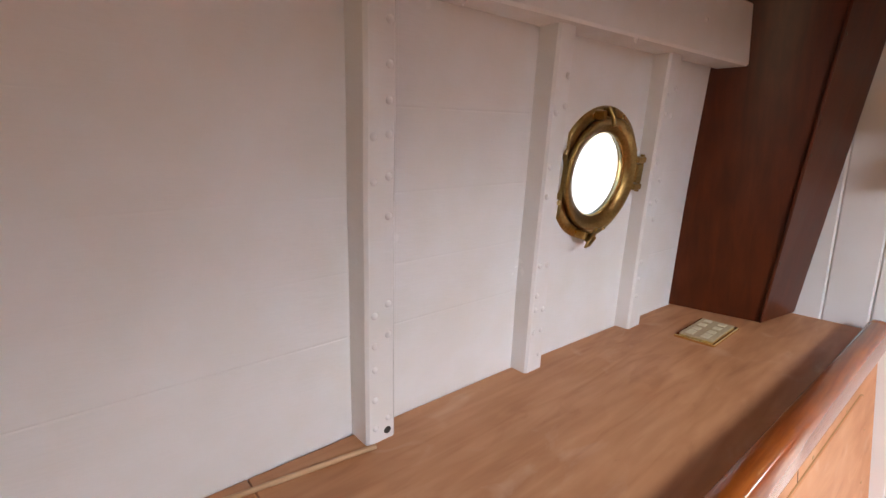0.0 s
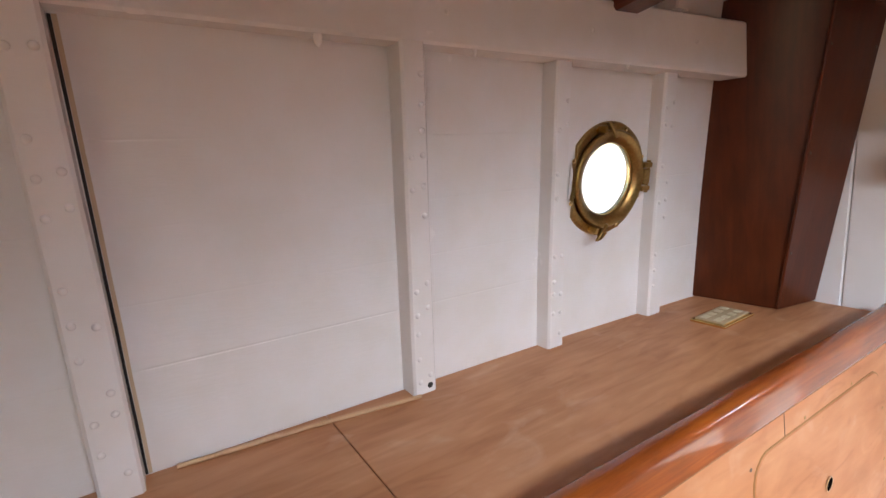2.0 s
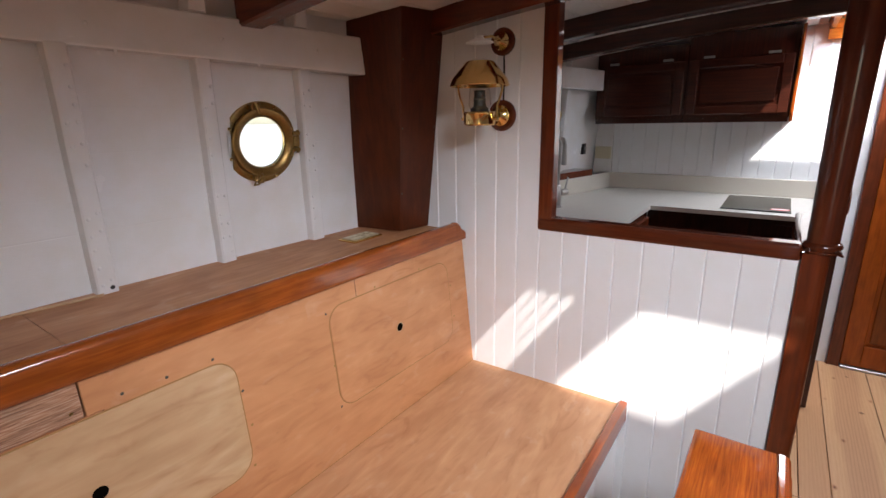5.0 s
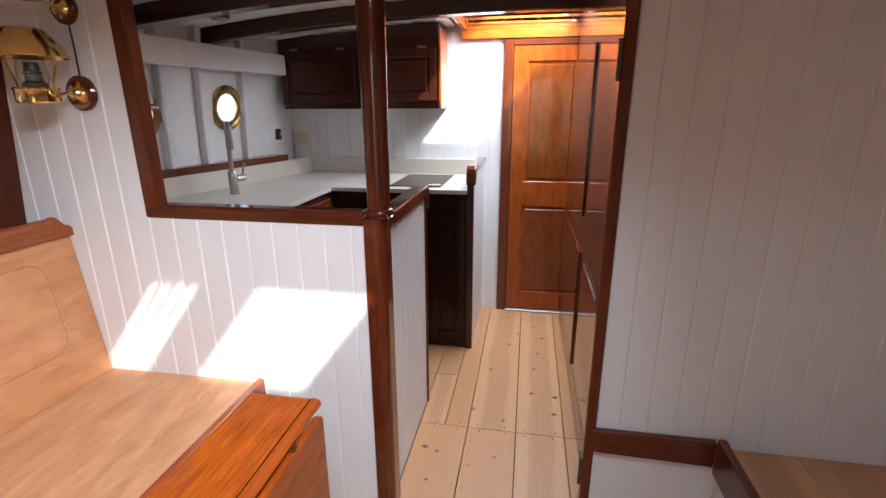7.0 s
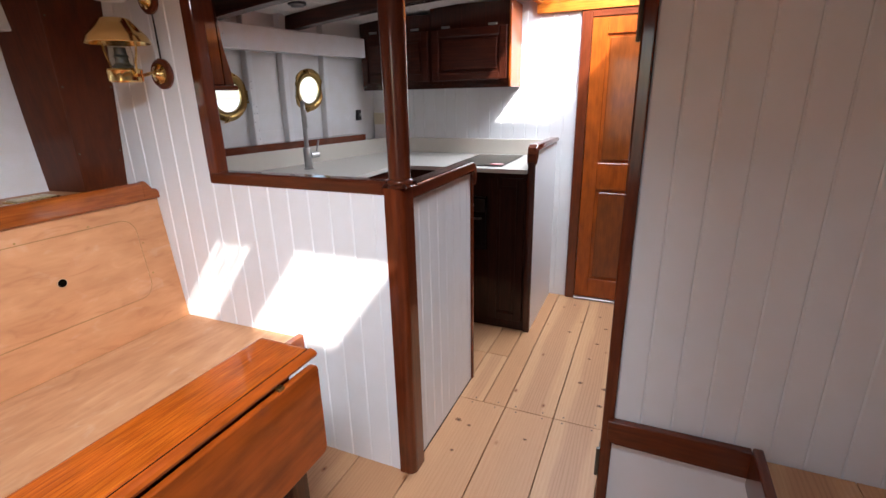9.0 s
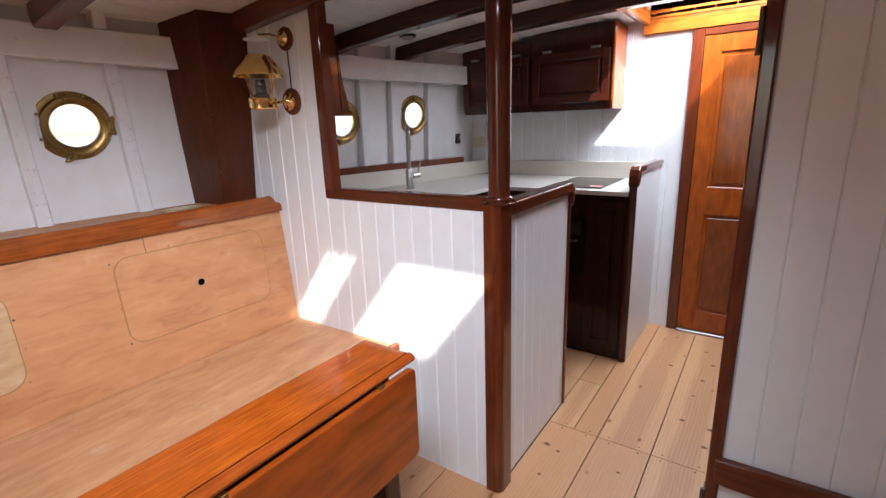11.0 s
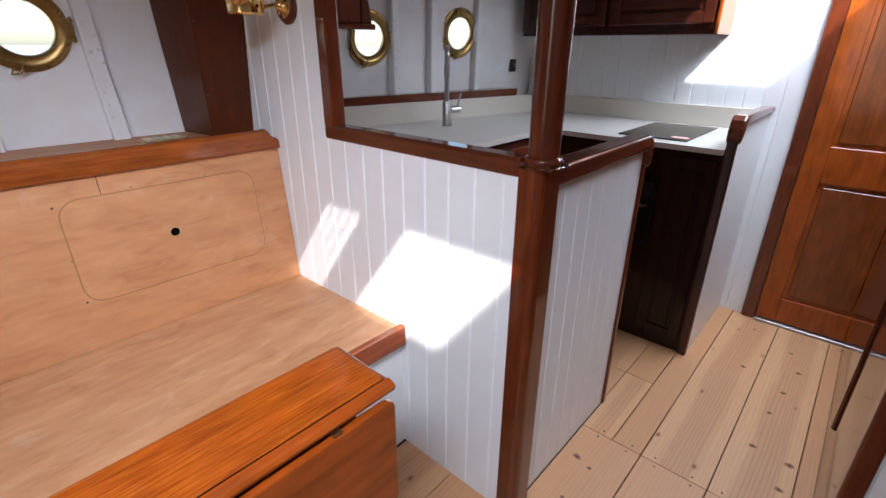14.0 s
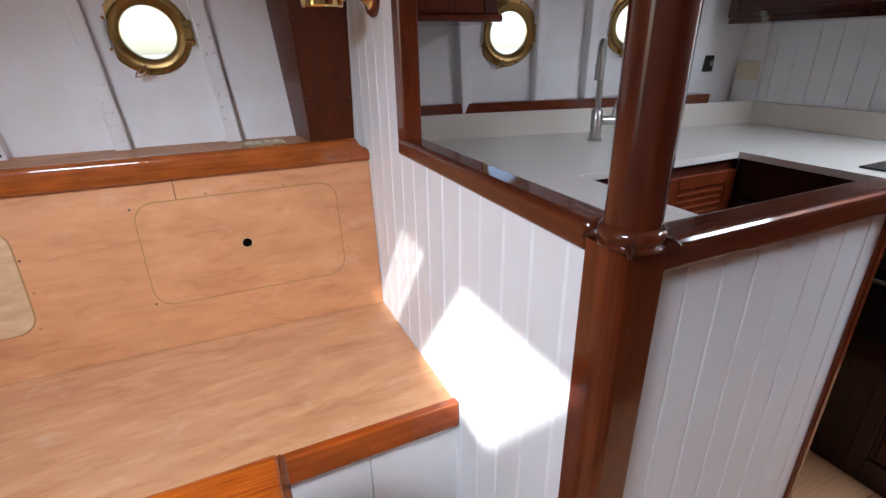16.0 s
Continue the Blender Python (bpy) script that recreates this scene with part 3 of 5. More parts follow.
def bulkhead_star():
    w = structure("wall_passage", box(cube(RX + 0.012, RX + 0.03, STAR, -1.345, 0.0, 1.86), RX + 0.001, RX + 0.0121, STAR, -1.3605, 0.0, 0.36), WHITE_TG, "white tongue-and-groove bulkhead beside the passage")
    boards_across(w, "y", RX, 0.0118, [(STAR, -1.3605, 0.3605, 1.83)], 0.078, -1.352 - 0.078 * 40)
    return w


wall_passage = bulkhead_star()


def end_wall():
    bm = cube(END, END + 0.04, STAR, 0.5, 0.0, 1.95)
    w = structure("wall_end", bm, WHITE_TG, "white tongue-and-groove wall at the galley end")
    boards_across(w, "y", END - 0.012, 0.0119, [(-0.945, 0.50, 0.0, 1.80)], 0.0775, -0.945)
    return w


wall_end = end_wall()
bm = cube(BACK - 0.05, BACK, STAR, -1.45, 0.0, 2.0)
box(bm, BACK - 0.05, BACK, -0.75, 0.9, 0.0, 2.0)
box(bm, BACK - 0.05, BACK, -1.45, -0.75, 0.0, 0.6)
box(bm, BACK - 0.05, BACK, -1.45, -0.75, 1.75, 2.0)
structure("wall_back", bm, WHITE, "plain white wall with the open companionway")
structure("wall_starboard", cube(BACK, END, STAR - 0.05, STAR, 0.0, 2.0), WHITE, "plain white hull side")


def passage_side():
    w = structure("wall_corridor", cube(RX + 0.03, END, -1.42, -1.372, 0.0, 1.86), MAHO["z"], "high-gloss varnished panelled passage side")
    for x0, x1 in ((1.66, 2.25), (2.40, 3.25)):
        for z0, z1 in ((0.14, 0.72), (0.88, 1.60)):
            part("panel", cube(x0, x1, -1.376, -1.362, z0, z1, bevel=0.006), MAHO["z"], w)
    return w


passage_side()


# ---- deckhead ----
def deckhead():
    bm = bmesh.new()
    y = STAR
    w = 0.098
    while y < 0.80:
        a, b = y, min(y + w, 0.80)
        runs = [(BACK, END + 0.05)]
        for hx0, hx1, hy0, hy1 in (SKY, HATCH):
            if b > hy0 + 0.01 and a < hy1 - 0.01:
                runs = [r for x0, x1 in runs for r in ((x0, min(x1, hx0)), (max(x0, hx1), x1)) if r[1] - r[0] > 0.01]
        for x0, x1 in runs:
            g = 0.0018
            za, zb = deck(a), deck(b)
            q = [(a + g, za + 0.004), (a + 0.004, za), (b - 0.004, zb), (b - g, zb + 0.004), (b - g, zb + 0.022), (a + g, za + 0.022)]
            prism(bm, q, "x", x0, x1)
        y += w
    ob = structure("ceiling", bm, CEIL, "cream-painted planked deckhead", "ceiling")
    bm = bmesh.new()
    for x0, x1, y0, y1 in ((BACK - 0.05, SKY[0], STAR, 0.9), (SKY[1], HATCH[0], STAR, 0.9), (HATCH[1], END + 0.05, STAR, 0.9), (SKY[0], SKY[1], STAR, SKY[2]), (SKY[0], SKY[1], SKY[3], 0.9),
                           (HATCH[0], HATCH[1], STAR, HATCH[2]), (HATCH[0], HATCH[1], HATCH[3], 0.9)):
        box(bm, x0, x1, y0, y1, 1.86, 1.90)
    structure("deck", bm, CEIL, "deck planking over the cabin", "roof")
    return ob


deckhead()


def deck_beam(x, w=0.07, y0=STAR, y1=0.66, drop=0.072, material=None, label="dark varnished mahogany deck beam with a cambered underside"):
    t = thing("deck_beam", (x, 0, deck(0) - drop), label, "beam", "deck beams")
    ys = np.linspace(y0, y1, 25)
    bm = bmesh.new()
    e = 0.006
    rows = []
    for y in ys:
        lo, hi = deck(y) - drop, deck(y) + 0.003
        rows.append([bm.verts.new(v) for v in ((x - w / 2, y, hi), (x - w / 2, y, lo + e), (x - w / 2 + e, y, lo), (x + w / 2 - e, y, lo), (x + w / 2, y, lo + e), (x + w / 2, y, hi))])
    for a, b in zip(rows, rows[1:]):
        for i in range(6):
            bm.faces.new((a[i], a[(i + 1) % 6], b[(i + 1) % 6], b[i]))
    bm.faces.new(rows[0][::-1])
    bm.faces.new(rows[-1])
    bmesh.ops.recalc_face_normals(bm, faces=bm.faces[:])
    part("beam", bm, material or DARK["y"], t)
    return t


deck_beam(-0.60, material=MAHO["y"])
deck_beam(0.338, y0=SKY[3] + 0.035, material=MAHO["y"])
deck_beam(0.338, y1=SKY[2] - 0.035, material=MAHO["y"])
deck_beam(0.938, material=MAHO["y"])
deck_beam(1.508, w=0.056, y1=0.50, material=MAHO["y"], label="mahogany beam along the top of the bulkhead")
deck_beam(2.10)
deck_beam(2.60)


def coaming(name, hole, top, label, material, bars):
    x0, x1, y0, y1 = hole
    t = thing(name, (x0, y0, deck((y0 + y1) / 2)), label, "skylight")
    z0 = min(deck(y0), deck(y1)) - 0.03
    for a in ((x0 - 0.002, x1 + 0.002, y0 - 0.03, y0), (x0 - 0.002, x1 + 0.002, y1, y1 + 0.03), (x0 - 0.03, x0, y0 - 0.03, y1 + 0.03), (x1, x1 + 0.024, y0 - 0.03, y1 + 0.03)):
        part("side", cube(*a, z0, top, bevel=0.004), material, t)
        part("lip", cube(a[0] - 0.006, a[1] + 0.006, a[2] - 0.006, a[3] + 0.006, z0 + 0.028, z0 + 0.04), material, t)
    for b in bars:
        part("bar", cube(*b, bevel=0.001) if len(b) > 4 else cube(*b, top - 0.03, top + 0.01, bevel=0.003), material, t)
    return t


coaming("saloon_skylight", SKY, 2.05, "open varnished skylight coaming over the saloon with a centre bar", HATCHW, [(SKY[0], SKY[1], -1.248, -1.072)] +
        [(SKY[0], SKY[1], y - 0.0142, y + 0.0142, 2.046, 2.050) for y in (-1.066, -1.018, -0.97, -0.922)])
# First bar is an added, unseen board that keeps sun off the wall cabinets.
coaming("passage_hatch", HATCH, 1.92, "open varnished hatch coaming over the passage", HATCHW, [(HATCH[0], HATCH[1], -0.85, HATCH[3]), (HATCH[1] - 0.018, HATCH[1] + 0.0085, HATCH[2] - 0.028, HATCH[3] + 0.028, 1.739, 1.7885)])

sky_lamp = area("skylight_daylight", (0.378, -1.20, 1.97), (0.378 + 0.52, -1.20 + 0.74, 1.97 - 0.72), 0.53, 0.28, 10.0, (0.80, 0.88, 1.0))
sky_lamp.data.spread = radians(104)
area("hatch_daylight", ((HATCH[0] + HATCH[1]) / 2, (HATCH[2] + HATCH[3]) / 2 - 0.05, 2.02), ((HATCH[0] + HATCH[1]) / 2 - 0.25, (HATCH[2] + HATCH[3]) / 2 + 0.75, 0.6), HATCH[1] - HATCH[0], HATCH[3] - HATCH[2] - 0.1, 22, (0.78, 0.88, 1.0))
area("overhead_daylight", (0.378, -1.18, 2.12), (0.378, -1.18, 0), 0.53, 0.9, 7.5, (0.80, 0.89, 1.0))
area("companionway_daylight", (BACK - 0.02, -1.1, 1.2), (0.5, -1.0, 1.1), 0.65, 1.1, 0.4, (0.74, 0.87, 1.0))


# ---- opening in the bulkhead, post and half wall ----
def opening_frame():
    t = thing("opening_frame", (BX, -0.3, 1.03), "varnished mahogany frame round the galley opening", "frame")
    part("jamb", cube(BX - 0.006, BX + 0.043, 0.008, 0.0555, 1.060, 1.80, bevel=0.006, seg=3), MAHO["z"], t)
    part("sill", cube(BX - 0.007, BX + 0.050, -0.6585, 0.057, 1.022, 1.066, bevel=0.010, seg=4), POSTW["y"], t)
    return t


opening_frame()


def corner_post():
    cx, cy = 1.564, -0.696
    t = thing("corner_post", (cx, cy, 0), "varnished mahogany corner post with a turned column on top", "post")
    bm = cube(1.529, 1.608, -0.716, -0.658, 0.0, 1.046)
    es = [e for e in bm.edges if abs(e.verts[0].co.z - e.verts[1].co.z) > 0.5 and e.verts[0].co.y < -0.7 and e.verts[0].co.x < 1.55]
    bmesh.ops.bevel(bm, geom=es, offset=0.026, segments=5, affect="EDGES", profile=0.5)
    part("newel", bm, MAHO["z"], t)
    m = Matrix.Translation((cx, cy, 0))
    part("collar", lathe(bmesh.new(), [(0, 1.0462), (0.040, 1.0462), (0.041, 1.050), (0.037, 1.053), (0.039, 1.056), (0.0415, 1.061), (0.0415, 1.065), (0.0385, 1.070), (0.034, 1.073), (0, 1.073)], m), POSTW["z"], t)
    for dx, dy in ((-1, -1), (1, -1), (-1, 1), (1, 1)):
        part("corner_leaf", tube(bmesh.new(), [(cx + dx * 0.024, cy + dy * 0.024, 1.056), (cx + dx * 0.032, cy + dy * 0.032, 1.054), (cx + dx * 0.040, cy + dy * 0.040, 1.048)], [0.007, 0.006, 0.002], 8), DARK["z"], t)
    prof = [(0.0335, 1.07), (0.0335, 1.10), (0.035, 1.3), (0.0375, 1.5), (0.0385, 1.7), (0.0385, 1.81)]
    part("column", lathe(bmesh.new(), prof, m, 40), POSTW["z"], t)
    return t


corner_post()


def half_wall():
    y0, y1, x1 = -0.694, -0.664, 2.182
    w = structure("wall_half", cube(1.60, x1, y0 + 0.011, y1, 0.0, 1.0), WHITE_TG, "white tongue-and-groove half wall along the passage")
    boards_across(w, "x", y0, 0.0108, [(1.612, x1, 0.0, 1.0)], 0.0745, 1.612)
    # Thin dark strip that paints the shadow line where wall meets floor.
    part("base_strip", cube(1.612, x1, y0 - 0.002, y0, 0.0, 0.006), GAP, w)
    t = thing("half_wall_rail", (x1, -0.69, 1.0), "rounded varnished mahogany rail capping the half wall", "rail")
    out = [(1.600, 0.997), (1.600, 1.043), (2.165, 1.043), (2.19, 1.038), (2.208, 1.022), (2.214, 1.0), (2.210, 0.965), (2.203, 0.948), (2.195, 0.94), (2.182, 0.95), (2.182, 0.985), (2.172, 0.997)]
    part("rail", prism(bmesh.new(), out, "y", -0.714, -0.650, 0.010, 3), POSTW["x"], t)
    part("end_trim", cube(2.180, 2.200, -0.702, -0.658, 0.0, 0.96, bevel=0.004), MAHO["z"], t)
    return w


half_wall()


def passage_jamb():
    t = thing("door_jamb", (1.57, -1.35, 0), "varnished mahogany jamb on the passage corner with a brass hinge", "jamb")
    part("jamb", cube(1.566, 1.615, -1.360, -1.328, 0.0, 1.80, bevel=0.005, seg=2), MAHO["z"], t)
    for z in (0.195, 1.415):
        h = part("hinge", cube(1.572, 1.608, -1.3282, -1.3245, z, z + 0.09, bevel=0.001), BURNER, t, "dark bronze hinge")
        part("pin", tube(bmesh.new(), [(1.568, -1.3235, z - 0.004), (1.568, -1.3235, z + 0.094)], 0.0055), BURNER, h)
    return t


passage_jamb()


# ---- saloon: corner casing, settee, shelf, table ----
def casing():
    t = thing("corner_casing", (1.45, 0.62, 0.985), "dark varnished mahogany casing in the corner of hull and bulkhead", "casing")
    lo = [(1.376, 0.76), (1.404, 0.552), (1.412, 0.545), (1.5375, 0.520), (1.5375, 0.76)]
    hi = [(1.298, 0.70), (1.352, 0.462), (1.360, 0.454), (1.5375, 0.424), (1.5375, 0.70)]
    bm = bmesh.new()
    rows = []
    for k in range(17):
        s = k / 16
        rows.append([bm.verts.new((xa + (xb - xa) * s, ya + (yb - ya) * s, 0.986 + (deck(yb) + 0.002 - 0.986) * s)) for (xa, ya), (xb, yb) in zip(lo, hi)])
    bm.faces.new(rows[0][::-1])
    bm.faces.new(rows[-1])
    for a, b in zip(rows, rows[1:]):
        for i in range(5):
            bm.faces.new((a[i], a[(i + 1) % 5], b[(i + 1) % 5], b[i])).smooth = True
    bmesh.ops.recalc_face_normals(bm, faces=bm.faces[:])
    bm.faces.ensure_lookup_table()
    part("side_panel", bm, CASEW, t)
    bm = bmesh.new()
    strip = [bm.verts.new(v) for v in ((1.396, 0.5445, 0.987), (1.5372, 0.5165, 0.987), (1.5372, 0.4205, deck(0.43)), (1.346, 0.4545, deck(0.46)))]
    back = [bm.verts.new((v.co.x, v.co.y + 0.006, v.co.z)) for v in strip]
    bm.faces.new(strip)
    bm.faces.new(back[::-1])
    for i in range(4):
        bm.faces.new((strip[i], back[i], back[(i + 1) % 4], strip[(i + 1) % 4]))
    bmesh.ops.recalc_face_normals(bm, faces=bm.faces[:])
    bmesh.ops.bevel(bm, geom=bm.edges[:], offset=0.002, segments=1, affect="EDGES")
    part("front_panel", bm, CASEW, t)
    for z in (1.13, 1.36, 1.58):
        k = (z - 0.987) / (1.745 - 0.987)
        for u in (0.06, 0.94):
            x = (1.396 - 0.050 * k) * (1 - u) + 1.5372 * u
            y = (0.5445 - 0.090 * k) * (1 - u) + (0.5165 - 0.096 * k) * u
            part("screw", lathe(bmesh.new(), [(0.0042, 0), (0.0036, 0.0012), (0, 0.0014)], Matrix.Translation((x, y - 0.0002, z)) @ Matrix.Rotation(radians(83), 4, "X"), 10), BURNER, t)
    return t


casing()
X0 = -1.2


def back(x, z):
    """Front face of the backrest: it leans back and closes in towards the galley."""
    return 0.351 + 0.096 * (z - 0.74) - 0.018 * (x - 0.87)


def settee():
    t = thing("settee", (0.4, 0.0, 0), "built-in settee of bare sanded plywood without cushions", "bench")
    zb, zt = 0.458, 0.962

    # seat in two boards with a joint
    for x0, x1 in ((X0, 0.344), (0.347, BX - 0.001)):
        bm = bmesh.new()
        prism(bm, [(-0.2565, 0.442), (-0.2565, 0.467), (0.352, 0.462), (0.352, 0.438)], "x", x0, x1)
        part("seat", bm, PLYSEAT, t)
    part("fiddle", cube(X0, BX - 0.003, -0.281, -0.257, 0.414, 0.486, bevel=0.005, seg=3), LEAFW, t, "varnished mahogany strip along the seat front")
    for k in range(12):
        x0 = X0 + k * 0.2285
        part("front_board", cube(x0 + 0.001, x0 + 0.2275, -0.2565, -0.242, 0.0, 0.4415, bevel=0.002), WHITE_TG, t, "white-painted front board")
    for k, x in enumerate((0.95, 1.08, 1.20, 1.32, 1.44)):
        part("screw", lathe(bmesh.new(), [(0.004, 0), (0.003, 0.002), (0, 0.002)], Matrix.Translation((x, -0.270, 0.4145)) @ Matrix.Rotation(radians(180), 4, "X"), 8), OLDBRASS, t)

    def slab(name, outline, off, thick, material, label="", bevel=0.0015):
        """A board that lies in the plane of the backrest."""
        bm = bmesh.new()
        prism(bm, outline, "y", -thick, 0.0, bevel, 1)
        for v in bm.verts:
            v.co.y = v.co.y + back(v.co.x, v.co.z) + off
        return part(name, bm, material, t, label)
    slab("backrest", [(X0, zb), (0.3445, zb), (0.3445, 0.880), (X0, 0.880)], 0.016, 0.016, PLY)
    slab("backrest", [(0.347, zb), (BX - 0.001, zb), (BX - 0.001, zt), (0.320, zt), (0.320, 0.8815), (0.347, 0.8815)], 0.016, 0.016, PLY)
    slab("stripped_strip", [(X0, 0.8815), (0.3175, 0.8815), (0.3175, zt), (X0, zt)], 0.016, 0.015, ROUGHW, "stripped strip of dark-flecked wood")
    # locker doors: a thin proud edge round each and the panel within
    for (x0, x1, z0, z1), mat in (((0.03, 0.598, 0.592, 0.877), PLYPALE), ((0.876, 1.422, 0.600, 0.896), PLY)):
        slab("door_groove", rounded(x0 - 0.0026, x1 + 0.0026, z0 - 0.0026, z1 + 0.0026, 0.0526), 0.0, 0.0010, wood_edge, "", 0)
        d = slab("locker_door", rounded(x0, x1, z0, z1, 0.05), 0.0, 0.0026, mat, "plywood locker door with a finger hole")
        hx, hz = (x0 + x1) / 2 - 0.006, (z0 + z1) / 2
        m = Matrix.Translation((hx, back(hx, hz) - 0.0030, hz)) @ Matrix.Rotation(radians(90), 4, "X")
        part("finger_hole", lathe(bmesh.new(), [(0, 0.0), (0.0135, 0.0), (0.0135, 0.0012), (0, 0.0012)], m, 24), VOID, d)
        part("rim", lathe(bmesh.new(), [(0.0135, 0), (0.0135, 0.0018), (0.0158, 0.0016), (0.0158, 0)], m, 24, True), PLYPALE, d)
    slab("seat_joint", [(X0, 0.4615), (BX - 0.002, 0.4615), (BX - 0.002, 0.4635), (X0, 0.4635)], -0.0004, 0.001, wood_edge, "dark joint between seat and backrest", 0)
    slab("joint", [(0.983, 0.899), (0.9848, 0.899), (0.9848, zt), (0.983, zt)], 0.0, 0.0007, GAP)
    rnd = random.Random(5)
    for x, z in ((0.30, 0.898), (0.20, 0.903), (0.38, 0.897), (0.46, 0.893), (0.555, 0.890), (0.606, 0.79), (0.612, 0.70), (0.60, 0.60), (0.869, 0.885), (0.872, 0.733), (0.874, 0.608), (1.435, 0.8), (1.44, 0.68), (1.06, 0.905), (1.27, 0.904)):
        m = Matrix.Translation((x, back(x, z) - 0.0002, z)) @ Matrix.Rotation(radians(90), 4, "X")
        part("screw", lathe(bmesh.new(), [(0.0036, 0), (0.003, 0.0008), (0, 0.0006)], m, 8), OLDBRASS if rnd.random() < 0.7 else BURNER, t)
    return t


wood_edge = plain("filled_joint", (0.33, 0.17, 0.05), 0.6)
settee()


def shelf():
    t = thing("side_shelf", (0.4, 0.55, 0.96), "worn bare plywood shelf behind the settee", "shelf")
    for x0, x1 in ((X0, 0.3412), (0.3426, 1.536)):
        n = 12
        xs = [x0 + (x1 - x0) * k / n for k in range(n + 1)]
        out = [(x, back(x, 0.97) + 0.004) for x in xs] + [(x, hull(x, 0.985) - 0.002) for x in xs[::-1]]
        part("board", prism(bmesh.new(), out, "z", 0.968, 0.985, 0.001, 1), PLYSHELF, t)
    part("batten", tube(bmesh.new(), [(0.125, 0.772, 0.9885), (0.30, 0.757, 0.988), (0.495, 0.728, 0.988)], 0.0035, 8), PLYPALE, t, "thin pale loose batten")
    r = thing("shelf_rail", (0.4, 0.36, 0.955), "honey-brown varnished mahogany rail along the shelf edge", "rail")
    END_X = [BX - 0.058, BX - 0.050, BX - 0.043, BX - 0.036, BX - 0.030, BX - 0.024, BX - 0.016, BX - 0.006, BX - 0.002]
    END_K = [1.0, 1.04, 1.03, 0.95, 0.80, 0.66, 0.58, 0.55, 0.46]

    def along(name, prof, x0, x1, n):
        """A moulded strip whose section follows the head of the backrest."""
        bm = bmesh.new()
        rows = []
        for k in range(n + 1):
            x = x0 + (x1 - x0) * k / n
            k = float(np.interp(x, END_X, END_K))
            rows.append([bm.verts.new((x, back(x, 0.96) + u, 0.953 + (z - 0.953) * k)) for u, z in prof])
        m = len(prof)
        for a, b in zip(rows, rows[1:]):
            for i in range(m):
                bm.faces.new((a[i], a[(i + 1) % m], b[(i + 1) % m], b[i])).smooth = True
        bm.faces.new(rows[0][::-1])
        bm.faces.new(rows[-1])
        bmesh.ops.recalc_face_normals(bm, faces=bm.faces[:])
        return part(name, bm, RAILW, r)
    RAIL = [(-0.001, 0.953), (-0.012, 0.954), (-0.0165, 0.958), (-0.018, 0.965), (-0.018, 1.006), (-0.016, 1.014), (-0.010, 1.019), (-0.002, 1.021), (0.010, 1.020), (0.017, 1.015), (0.021, 1.006), (0.022, 0.9855), (0.006, 0.9855), (-0.001, 0.966)]
    along("rail", RAIL, X0, BX - 0.060, 16)
    along("rail_end", RAIL, BX - 0.0595, BX - 0.0015, 29)
    return t


shelf()


